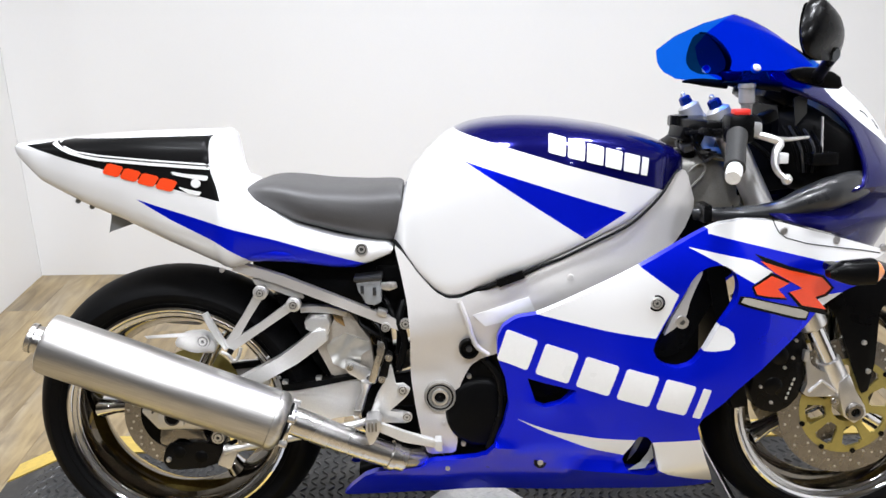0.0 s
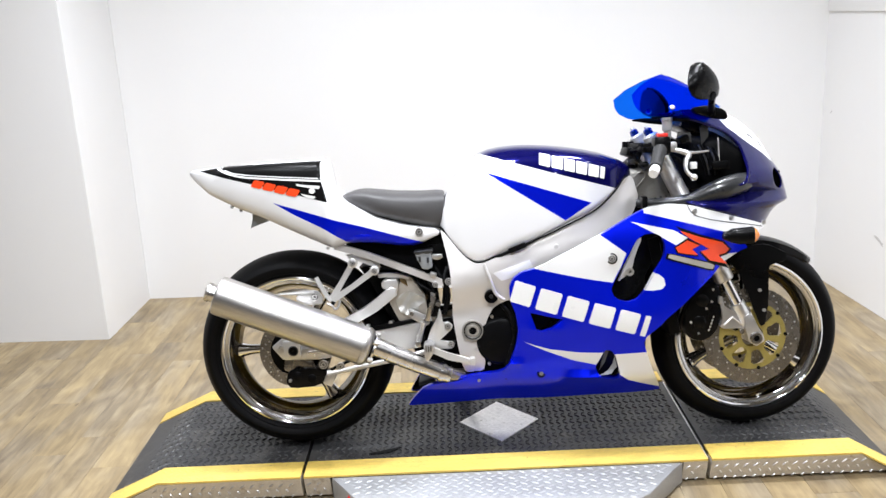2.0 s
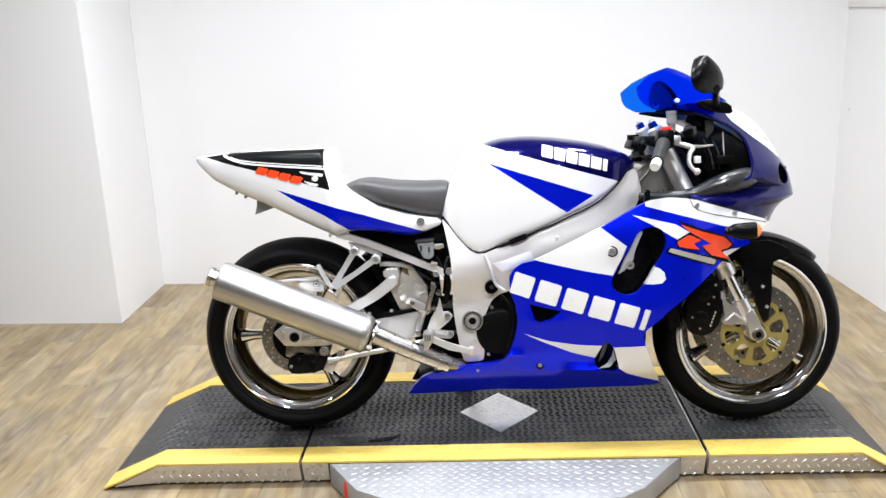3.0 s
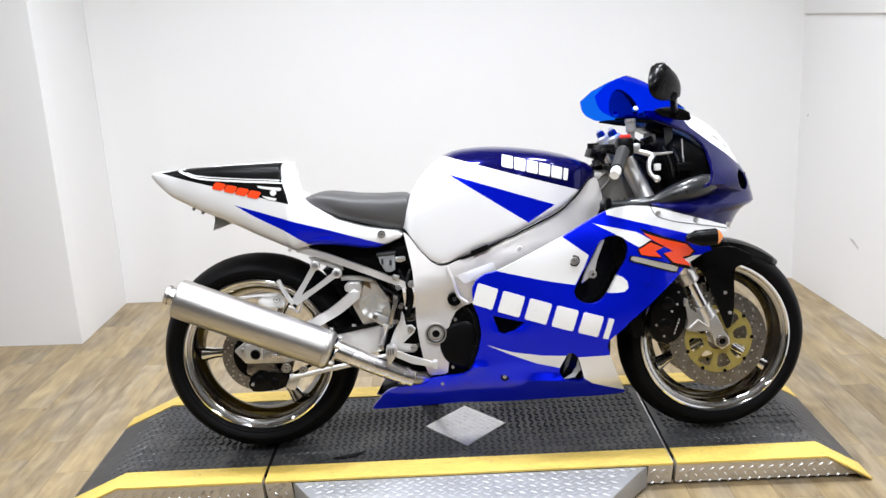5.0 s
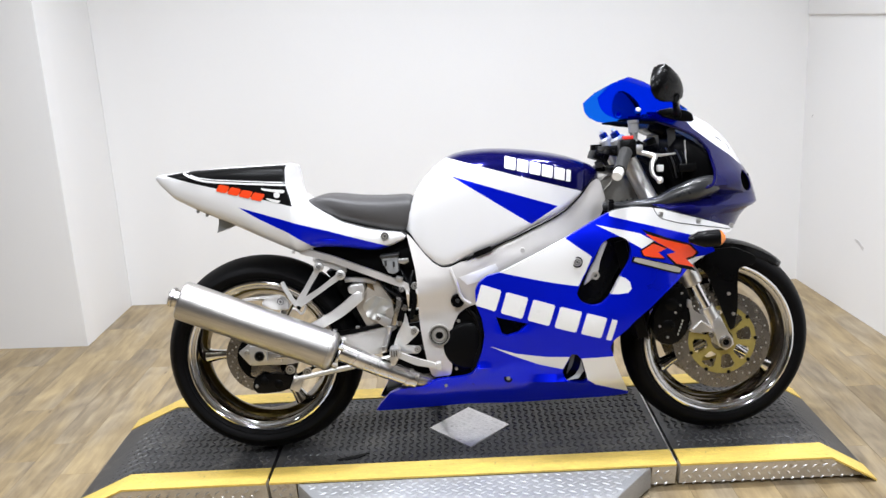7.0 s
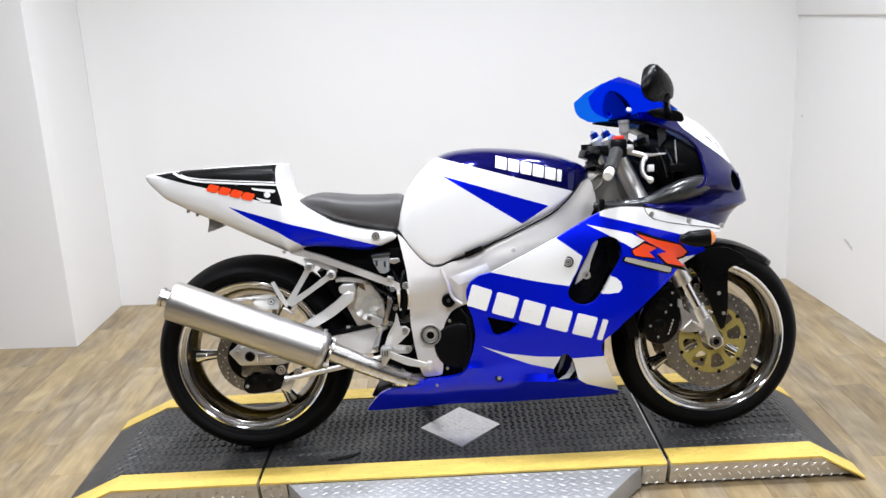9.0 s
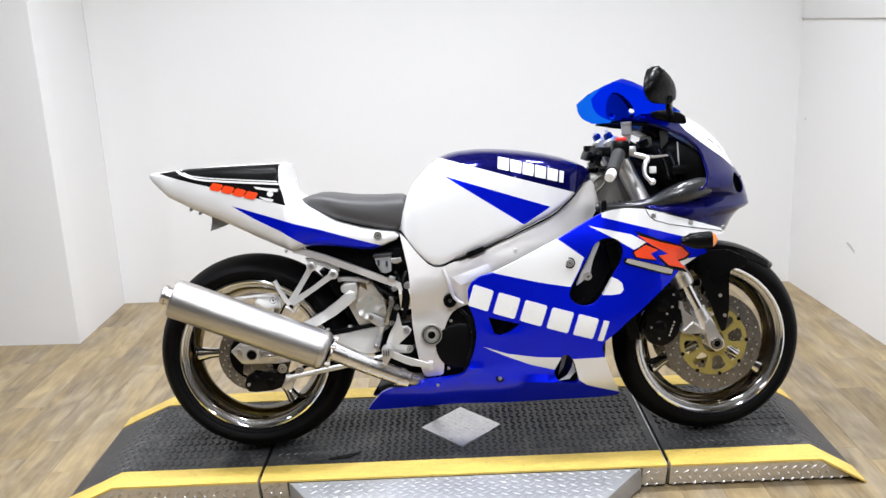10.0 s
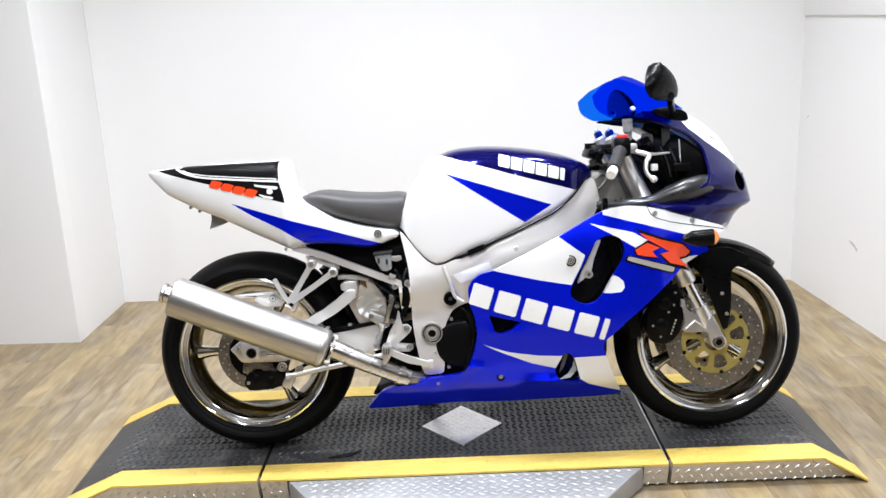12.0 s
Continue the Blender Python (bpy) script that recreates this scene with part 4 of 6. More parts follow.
# frame spars, pivot plates, engine
spar_base = lambda x, z: 0.007 / (1 + math.exp(-(z - 0.492 - 0.27 * (x + 0.17)) / 0.0045)) - 0.007 + np.interp(x, [-0.25, -0.15, -0.03, 0.1, 0.25, 0.35], [0.165, 0.172, 0.19, 0.2, 0.175, 0.12]) - 0.012 * max(0, (0.3 - z) / 0.1) - 0.006 / (1 + math.exp(-(z - 0.412 - 0.31 * (x + 0.16)) / 0.003)) * min(1, max(0, (0.46 - z) / 0.04)) * min(1, max(0, (-0.06 - x) / 0.03))


def spar_w(x, z):
    """Half-width of the frame: a ridge with a leaning upper face and an upright plate below."""
    up = z - 0.492 - 0.27 * (x + 0.17)
    lean = 0.2 * max(0, up) + 0.22 * min(0.06, max(0, -up)) - 0.006
    return spar_base(x, z) - lean


SPAR = [(-0.241, 0.668), (-0.231, 0.623), (-0.218, 0.556), (-0.213, 0.489), (-0.215, 0.406), (-0.207, 0.338), (-0.194, 0.261), (-0.183, 0.231), (-0.128, 0.236), (-0.123, 0.266), (-0.128, 0.309), (-0.126, 0.351), (-0.113, 0.393), (-0.095, 0.426), (-0.074, 0.441), (-0.035, 0.455), (0.041, 0.49), (0.225, 0.58), (0.333, 0.68), (0.36, 0.73), (0.345, 0.795), (0.318, 0.803), (0.284, 0.766), (0.247, 0.733), (0.205, 0.704), (0.113, 0.663), (0.012, 0.617), (-0.088, 0.576), (-0.114, 0.565), (-0.138, 0.563), (-0.162, 0.576), (-0.194, 0.611), (-0.225, 0.653)]
for sgn in (-1, 1):
    fr = part("frame_spar", sheet(soften(SPAR, 0.15), spar_w, sgn, 0.03, turn=0.05), "silver", bike, "silver painted aluminium frame spar")
    y = sgn * 0.165
    part("pivot_cover", turned([(0.0185, y + sgn * 0.001), (0.02, y + sgn * 0.004), (0.023, y + sgn * 0.005), (0.024, y + sgn * 0.002), (0.0265, y + sgn * 0.002), (0.0275, y + sgn * 0.005), (0.0305, y + sgn * 0.005), (0.032, y + sgn * 0.001), (0.032, y - sgn * 0.01), (0.0185, y - sgn * 0.01)], 40, True, centre=(-0.157, 0, 0.362)), "head_paint", fr, "grey ringed pivot cover")
    part("cover_groove", turned([(0.0236, y + sgn * 0.0035), (0.0272, y + sgn * 0.0035)], 40, False, centre=(-0.157, 0, 0.362)), "engine", fr)
    part("pivot_bolt", turned([(0.0115, y + sgn * 0.007), (0.0165, y + sgn * 0.007), (0.0188, y + sgn * 0.002), (0.0188, y - sgn * 0.012), (0.0115, y - sgn * 0.012)], 20, True, centre=(-0.157, 0, 0.362)), "cast", fr)
    part("pivot_socket", turned([(0.0005, y + sgn * 0.001), (0.012, y + sgn * 0.001)], 16, False, centre=(-0.157, 0, 0.362)), "engine", fr)
    film("protective_pad", [(-0.09, 0.534), (0.018, 0.571), (0.032, 0.539), (-0.066, 0.511)], spar_w, "letter", fr, (sgn,), 0.0008, "pale adhesive pad")
    y = sgn * 0.182
    part("rubber_plug", turned([(0.0005, y - sgn * 0.006), (0.014, y - sgn * 0.006), (0.016, y + sgn * 0.005), (0.019, y + sgn * 0.005), (0.0205, y), (0.0205, y - sgn * 0.012)], 28, False, centre=(-0.098, 0, 0.465)), "black", fr, "black rubber frame plug")
    part("plug_screw", turned([(0.0005, y + sgn * 0.002), (0.006, y + sgn * 0.002), (0.006, y - sgn * 0.006)], 12, False, centre=(-0.098, 0, 0.465)), "carbon", fr)
    part("frame_screw", turned([(0.0005, sgn * 0.199), (0.006, sgn * 0.199), (0.0075, sgn * 0.193), (0.0075, sgn * 0.15)], 16, False, centre=(0.098, 0, 0.607)), "silver", fr)
    part("weld_rib", tube(arc([(-0.115, sgn * 0.178, 0.56), (-0.1, sgn * 0.186, 0.52), (-0.085, sgn * 0.188, 0.475), (-0.06, sgn * 0.19, 0.455)], 5), 0.005, 8), "silver", fr)
bm = loft(spread(-0.2, 0.36, 14), table((-0.2, 0.5), (0.0, 0.56), (0.2, 0.6), (0.36, 0.55)), table((-0.2, 0.25), (-0.1, 0.18), (0.2, 0.17), (0.36, 0.25)), table((-0.2, 0.1), (-0.1, 0.15), (0.15, 0.19), (0.36, 0.16)), 0.4)
eng = part("engine", bm, "engine", bike, "black painted four-cylinder engine")
part("clutch_cover", turned([(0.0005, -0.168), (0.062, -0.168), (0.068, -0.165), (0.072, -0.158), (0.075, -0.14)], 40, False, centre=(-0.075, 0, 0.325)), "engine", eng)
for k in range(8):
    a = 2 * math.pi * k / 8 + 0.3
    bolt("cover_bolt", -0.075 + 0.078 * math.cos(a), -0.148, 0.325 + 0.078 * math.sin(a), 0.005, 0.012, "cast", eng)
part("starter_hose", tube(arc([(-0.07, -0.15, 0.44), (-0.04, -0.165, 0.4), (-0.035, -0.168, 0.33), (-0.06, -0.165, 0.25)], 5), 0.009, 10), "black", eng)
rad = part("radiator", block((0.415, 0, 0.47), (0.035, 0.34, 0.3), 0.006, (0, -12, 0)), "engine", bike, "black radiator behind the front wheel")

# seat subframe and hangers
for sgn in (-1, 1):
    rail = part("subframe_rail", tube([(-0.56, sgn * 0.114, 0.63), (-0.502, sgn * 0.118, 0.612), (-0.464, sgn * 0.12, 0.599), (-0.355, sgn * 0.128, 0.555), (-0.242, sgn * 0.136, 0.508), (-0.23, sgn * 0.137, 0.503)], [0.014, 0.0135, 0.0135, 0.0135, 0.0135, 0.0125], 4, 0.9), "silver", bike, "silver square subframe rail")
    if sgn < 0:
        bolt("rail_bolt", -0.222, -0.15, 0.512, 0.011, 0.012, "cast", rail)
        bolt("rail_bolt", -0.262, -0.14, 0.503, 0.009, 0.012, "cast", rail)
part("under_tray", loft(spread(-0.53, -0.22, 10), table((-0.53, 0.66), (-0.22, 0.66)), table((-0.53, 0.605), (-0.47, 0.55), (-0.4, 0.525), (-0.22, 0.49)), table((-0.53, 0.08), (-0.22, 0.1)), 0.4), "engine", bike, "black undertray above the rear wheel")
hang = part("exhaust_hanger", tube([(-0.507, -0.13, 0.579), (-0.54, -0.135, 0.527), (-0.578, -0.14, 0.468)], [0.0125, 0.0105, 0.014], 4, 0.8), "alloy", bike, "cast aluminium forked silencer hanger")
part("hanger_web", slab(soften([(-0.53, 0.604), (-0.489, 0.598), (-0.43, 0.575), (-0.425, 0.556), (-0.45, 0.562), (-0.49, 0.579), (-0.52, 0.586)], 0.15), -0.114, -0.106, 0.003), "alloy", hang)
part("hanger_arm", tube([(-0.443, -0.13, 0.553), (-0.51, -0.136, 0.508), (-0.575, -0.14, 0.468)], [0.0125, 0.0105, 0.013], 4, 0.8), "alloy", hang)
hook = part("hanger_hook", slab(ribbon([(-0.618, 0.541), (-0.606, 0.515), (-0.592, 0.489), (-0.578, 0.468)], 0.0055), -0.152, -0.138, 0.002), "alloy", hang)
part("hook_spring", tube(arc([(-0.59, -0.15, 0.462), (-0.576, -0.152, 0.456), (-0.566, -0.152, 0.444), (-0.556, -0.152, 0.452), (-0.55, -0.151, 0.47)], 4), 0.0035, 8), "cast", hook)
part("hook_stop", block((-0.572, -0.146, 0.462), (0.012, 0.012, 0.01), 0.002, (0, 30, 0)), "engine", hook)
part("guard_strip", slab([(-0.739, 0.498), (-0.628, 0.505), (-0.626, 0.495), (-0.734, 0.493)], -0.15, -0.146, 0.001), "alloy", hang)
for hx, hz in ((-0.507, 0.579), (-0.443, 0.553)):
    part("hanger_boss", turned([(0.006, -0.128), (0.0145, -0.128), (0.0145, -0.143), (0.013, -0.144), (0.006, -0.144)], 24, True, centre=(hx, 0, hz)), "alloy", hang)
    bolt("hanger_bolt", hx, -0.14, hz, 0.0095, 0.01, "cast", hang)
part("brake_light_switch", slab(soften([(-0.686, 0.482), (-0.663, 0.499), (-0.622, 0.5), (-0.603, 0.475), (-0.607, 0.453), (-0.648, 0.457), (-0.683, 0.467)], 0.2), -0.135, -0.11, 0.006), "alloy", bike)
bolt("bracket_bolt", -0.627, -0.135, 0.482, 0.014, 0.01, "cast", bike)
part("brake_reservoir", slab(soften([(-0.317, 0.598), (-0.268, 0.602), (-0.268, 0.556), (-0.283, 0.549), (-0.299, 0.553), (-0.313, 0.581)], 0.08), -0.152, -0.115, 0.005), "milky", bike, "grey translucent brake fluid reservoir")
for k in (0, 1):
    part("level_window", block((-0.305 + 0.024 * k, -0.1535, 0.583 - 0.004 * k), (0.007, 0.003, 0.016), 0.001), "carbon", bike)
part("reservoir_cap", block((-0.293, -0.133, 0.6045), (0.056, 0.046, 0.009), 0.003, (0, -4, 0)), "carbon", bike)
part("reservoir_mount", slab(soften([(-0.269, 0.594), (-0.239, 0.595), (-0.236, 0.583), (-0.252, 0.577), (-0.268, 0.581)], 0.12), -0.146, -0.138, 0.002), "cast", bike)
bolt("mount_bolt", -0.246, -0.146, 0.588, 0.006, 0.006, "cast", bike)
part("brake_hose", tube(arc([(-0.285, -0.13, 0.55), (-0.29, -0.132, 0.52), (-0.27, -0.14, 0.49), (-0.262, -0.145, 0.44)], 5), 0.005, 8), "black", bike)

part("hugger", slab(soften([(-0.5, 0.56), (-0.3, 0.545), (-0.285, 0.4), (-0.32, 0.36), (-0.385, 0.37), (-0.412, 0.4), (-0.44, 0.465), (-0.475, 0.525)], 0.15), -0.07, 0.07, 0.006), "engine", bike, "black inner mudguard in front of the rear tyre")
part("battery_tray", block((-0.24, 0.0, 0.56), (0.08, 0.2, 0.12), 0.008), "engine", bike)
for k, pts in enumerate([[(-0.27, -0.1, 0.56), (-0.25, -0.13, 0.53), (-0.235, -0.13, 0.49), (-0.24, -0.12, 0.44)], [(-0.3, -0.1, 0.54), (-0.315, -0.12, 0.51), (-0.29, -0.13, 0.49), (-0.255, -0.13, 0.47)], [(-0.225, -0.12, 0.55), (-0.235, -0.14, 0.52), (-0.225, -0.14, 0.47), (-0.24, -0.13, 0.41)]]):
    part("hose", tube(arc(pts, 5), (0.0065, 0.005, 0.008)[k], 8), "engine", bike)
part("wire_clip", block((-0.268, -0.14, 0.533), (0.02, 0.02, 0.014), 0.003, (0, 20, 0)), "cast", bike)
# rear suspension, foot controls
shock = part("shock_body", slab(soften([(-0.388, 0.478), (-0.36, 0.522), (-0.335, 0.522), (-0.296, 0.462), (-0.29, 0.4), (-0.378, 0.386), (-0.407, 0.447)], 0.06), -0.098, -0.04, 0.004), "shock_paint", bike, "beige-grey shock absorber casting")
part("shock_cap", slab(ribbon([(-0.436, 0.531), (-0.405, 0.532), (-0.375, 0.529), (-0.342, 0.52)], 0.0065), -0.104, -0.05, 0.003), "alloy", shock)
# darker bronze colour stands in for the shade on this facet
part("shock_facet", slab([(-0.374, 0.525), (-0.353, 0.521), (-0.347, 0.494), (-0.366, 0.507)], -0.1025, -0.09, 0.001), "tan", shock, "facet with its shade put in as bronze colour")
foil = lambda x, z: 0.104 + 0.003 * math.sin(95 * x + 70 * z + 2 * math.sin(62 * z)) + 0.002 * math.sin(-121 * x + 163 * z + 1.7 * math.sin(83 * x + 1))
part("heat_shield", sheet([(-0.385, 0.455), (-0.372, 0.469), (-0.347, 0.48), (-0.323, 0.471), (-0.3, 0.462), (-0.297, 0.444), (-0.315, 0.436), (-0.32, 0.413), (-0.311, 0.405), (-0.319, 0.391), (-0.346, 0.401), (-0.373, 0.417), (-0.383, 0.44)], foil, -1, 0.007), "foil", shock, "crumpled bright metal foil")
part("spring_collar", tube([(-0.306, -0.075, 0.452), (-0.29, -0.08, 0.459)], 0.011, 12), "tan", shock)
part("linkage", slab(soften([(-0.345, 0.43), (-0.29, 0.402), (-0.284, 0.38), (-0.3, 0.372), (-0.35, 0.405)], 0.15), -0.122, -0.108, 0.003), "cast", shock)
bolt("linkage_bolt", -0.298, -0.122, 0.39, 0.009, 0.01, "pipe", shock)
bolt("linkage_bolt", -0.338, -0.122, 0.415, 0.007, 0.01, "pipe", shock)
part("shock_spring", tube([(-0.28, -0.02, 0.33), (-0.3, -0.02, 0.55)], 0.035, 16), "engine", shock)
part("linkage_housing", slab(soften([(-0.345, 0.292), (-0.15, 0.3), (-0.12, 0.2), (-0.25, 0.185), (-0.315, 0.235)], 0.1), -0.05, 0.06, 0.006), "engine", bike, "black suspension linkage and engine rear")
part("master_cylinder", slab(soften([(-0.258, 0.46), (-0.247, 0.451), (-0.263, 0.4), (-0.276, 0.395), (-0.28, 0.407), (-0.267, 0.442)], 0.15), -0.172, -0.15, 0.006), "black", bike, "black rear brake master cylinder")
part("push_rod", tube([(-0.303, -0.15, 0.392), (-0.308, -0.15, 0.37), (-0.315, -0.15, 0.354), (-0.324, -0.152, 0.322)], [0.012, 0.006, 0.009, 0.008], 10), "cast", bike)
part("rod_joint", block((-0.323, -0.155, 0.326), (0.018, 0.014, 0.02), 0.004), "pipe", bike)
for hx, hz in ((-0.256, 0.449), (-0.271, 0.405)):
    bolt("cylinder_bolt", hx, -0.171, hz, 0.0075, 0.009, "pipe", bike)
plate = part("footrest_plate", slab(soften([(-0.254, 0.438), (-0.249, 0.419), (-0.246, 0.389), (-0.229, 0.393), (-0.216, 0.381), (-0.222, 0.368), (-0.262, 0.336), (-0.23, 0.334), (-0.215, 0.324), (-0.223, 0.31), (-0.277, 0.313), (-0.3, 0.323), (-0.282, 0.372), (-0.266, 0.395)], 0.12), -0.172, -0.16, 0.003), "alloy", bike, "cast aluminium footrest plate with two bolted arms")
part("heel_guard", slab(soften([(-0.277, 0.488), (-0.264, 0.482), (-0.262, 0.47), (-0.278, 0.423), (-0.284, 0.399), (-0.298, 0.404), (-0.291, 0.426), (-0.277, 0.464)], 0.12), -0.184, -0.178, 0.002), "pipe", plate, "polished heel guard")
for hx, hz in ((-0.29, 0.326),):
    bolt("pivot_nut", hx, -0.174, hz, 0.014, 0.012, "cast", plate)
bolt("plate_bolt", -0.231, -0.172, 0.381, 0.0105, 0.008, "cast", plate)
bolt("plate_bolt", -0.224, -0.172, 0.325, 0.0105, 0.008, "cast", plate)
part("footrest", slab(soften([(-0.303, 0.341), (-0.28, 0.343), (-0.272, 0.333), (-0.278, 0.309), (-0.286, 0.297), (-0.292, 0.288), (-0.299, 0.288), (-0.304, 0.312)], 0.15), -0.225, -0.178, 0.006), "cast", plate, "cast footrest peg with a tapered tip")
for k in range(3):
    part("footrest_rib", tube([(-0.297 + 0.007 * k, -0.2262, 0.335), (-0.297 + 0.007 * k, -0.2262, 0.317)], 0.0018, 6), "disc", plate)
part("brake_pedal", slab(soften([(-0.289, 0.331), (-0.275, 0.324), (-0.23, 0.305), (-0.168, 0.286), (-0.166, 0.269), (-0.23, 0.283), (-0.277, 0.306), (-0.29, 0.316)], 0.1), -0.204, -0.192, 0.003), "alloy", plate, "slim cast brake pedal")
part("pedal_toe", slab(soften([(-0.17, 0.291), (-0.155, 0.291), (-0.155, 0.269), (-0.17, 0.27)], 0.1), -0.222, -0.19, 0.003), "alloy", plate)

# side stand on the far side
part("side_stand", tube(arc([(-0.14, 0.13, 0.22), (-0.17, 0.19, 0.12), (-0.19, 0.245, 0.048)], 4), 0.011, 12), "engine", bike, "black side stand")
part("stand_foot", block((-0.195, 0.25, 0.045), (0.06, 0.05, 0.012), 0.004, (-8.6, 0, 0)), "engine", bike)

# tail unit, seat, tank
tail_top = table((-1.008, 0.868), (-0.995, 0.876), (-0.962, 0.879), (-0.764, 0.891), (-0.592, 0.892), (-0.585, 0.886), (-0.576, 0.82), (-0.566, 0.795), (-0.545, 0.786), (-0.52, 0.768), (-0.431, 0.716), (-0.35, 0.69), (-0.255, 0.672), (-0.243, 0.662))
tail_bot = table((-1.008, 0.862), (-0.985, 0.838), (-0.94, 0.796), (-0.866, 0.758), (-0.759, 0.711), (-0.673, 0.668), (-0.58, 0.624), (-0.562, 0.62), (-0.52, 0.633), (-0.486, 0.636), (-0.42, 0.63), (-0.354, 0.619), (-0.321, 0.618), (-0.283, 0.63), (-0.249, 0.645), (-0.243, 0.655))
tail_w = table((-1.008, 0.025), (-0.995, 0.05), (-0.95, 0.08), (-0.85, 0.116), (-0.7, 0.151), (-0.56, 0.17), (-0.4, 0.165), (-0.28, 0.15), (-0.243, 0.135))
bm = loft(spread(-1.008, -0.96, 5) + spread(-0.94, -0.6, 18, False) + spread(-0.592, -0.54, 9, False) + spread(-0.52, -0.265, 14, False) + [-0.255, -0.249, -0.243], tail_top, tail_bot, tail_w, 0.42, 32, 0.93)
paint(bm, [(-0.733, 0.77), (-0.65, 0.744), (-0.548, 0.711), (-0.466, 0.688), (-0.385, 0.662), (-0.283, 0.63), (-0.3, 0.61), (-0.43, 0.61), (-0.506, 0.637), (-0.584, 0.687), (-0.669, 0.731)], 1)
paint(bm, [(-0.966, 0.873), (-0.875, 0.884), (-0.71, 0.8865), (-0.588, 0.8875), (-0.583, 0.825), (-0.568, 0.765), (-0.664, 0.792), (-0.786, 0.825), (-0.878, 0.848)], 2)
tail = part("tail_fairing", bm, ["white", "blue", "satin"], bike, "white tail fairing with blue and black graphics")


def tail_side(x, z):
    """Half-width of the tail at a point of its side."""
    t, b = tail_top(x), tail_bot(x)
    s = min(1, abs(z - (t + b) / 2) / max((t - b) / 2, 1e-4))
    k = 0.93 + 0.07 * min(1, max(0, (z - b) / max((t - b) / 2, 1e-4)))
    return tail_w(x) * max(0.001, 1 - s ** (2 / 0.42)) ** 0.21 * k


OVAL = [(-0.528, 0.65), (-0.504, 0.662), (-0.47, 0.667), (-0.44, 0.662), (-0.427, 0.65), (-0.433, 0.64), (-0.455, 0.637), (-0.493, 0.638), (-0.518, 0.643)]
for sgn in (-1, 1):
    part("flank_swell", sheet(soften(OVAL, 0.25), lambda x, z: tail_side(x, z) + 0.012 * max(0, 1 - ((x + 0.478) / 0.056) ** 2 - ((z - 0.651) / 0.019) ** 2) ** 0.7 - 0.001, sgn, 0.006, turn=0), "blue", tail, "swollen blue flank of the tail")
film("white_stripe", ribbon([(-0.905, 0.878), (-0.885, 0.868), (-0.862, 0.859), (-0.835, 0.852), (-0.803, 0.847), (-0.7, 0.838), (-0.584, 0.829)], 0.0028), tail_side, "letter", tail)
film("white_stripe", ribbon([(-0.893, 0.8805), (-0.872, 0.868), (-0.85, 0.861), (-0.803, 0.854), (-0.7, 0.845), (-0.584, 0.836)], 0.0014), tail_side, "letter", tail)
for k in range(4):
    x, z = -0.797 + k * 0.0355, 0.831 - k * 0.0092
    film("number_bar", soften([(x - 0.002, z - 0.0105), (x + 0.012, z + 0.0095), (x + 0.045, z + 0.0015), (x + 0.031, z - 0.0185)], 0.14), tail_side, "orange", tail, label="slanted red-orange bar", off=0.0012 + 0.0002 * k, cell=0.012)
film("emblem", soften([(-0.659, 0.824), (-0.63, 0.819), (-0.586, 0.815), (-0.589, 0.805), (-0.624, 0.811), (-0.654, 0.817)], 0.15), tail_side, "letter", tail, label="worn white emblem stroke", cell=0.012)
film("emblem", soften([(-0.647, 0.795), (-0.624, 0.789), (-0.6, 0.784), (-0.607, 0.777), (-0.631, 0.783)], 0.15), tail_side, "letter", tail, cell=0.012)
film("emblem", [(-0.611 + 0.0095 * math.cos(a), 0.801 + 0.0085 * math.sin(a)) for a in [math.pi * q / 10 for q in range(20)]], tail_side, "letter", tail, label="round white emblem", off=0.0016, cell=0.012)
for sgn in (-1, 1):
    bolt("seat_bolt", -0.303, sgn * 0.151, 0.664, 0.013, 0.008, "cast", tail, side=sgn)
    bolt("tail_bolt", -0.575, sgn * 0.155, 0.63, 0.005, 0.006, "cast", tail, side=sgn)
part("plate_bracket", slab([(-0.82, 0.745), (-0.785, 0.73), (-0.765, 0.71), (-0.81, 0.698), (-0.825, 0.69), (-0.815, 0.72)], -0.05, 0.05, 0.002), "milky", bike, "small grey plate bracket under the tail")
for bx, bz in ((-0.872, 0.76), (-0.845, 0.748)):
    bolt("tray_screw", bx, -0.07, bz, 0.005, 0.006, "milky", tail)
bm = loft(spread(-0.549, -0.224, 26), table((-0.549, 0.767), (-0.536, 0.779), (-0.5, 0.791), (-0.47, 0.793), (-0.43, 0.788), (-0.381, 0.781), (-0.3, 0.777), (-0.247, 0.778), (-0.23, 0.776), (-0.224, 0.77)), table((-0.549, 0.766), (-0.51, 0.742), (-0.435, 0.712), (-0.352, 0.688), (-0.269, 0.666), (-0.242, 0.664), (-0.222, 0.71)), table((-0.549, 0.06), (-0.51, 0.115), (-0.42, 0.145), (-0.3, 0.14), (-0.222, 0.118)), 0.5, 32)
part("seat", bm, "seat", bike, "black vinyl rider seat")

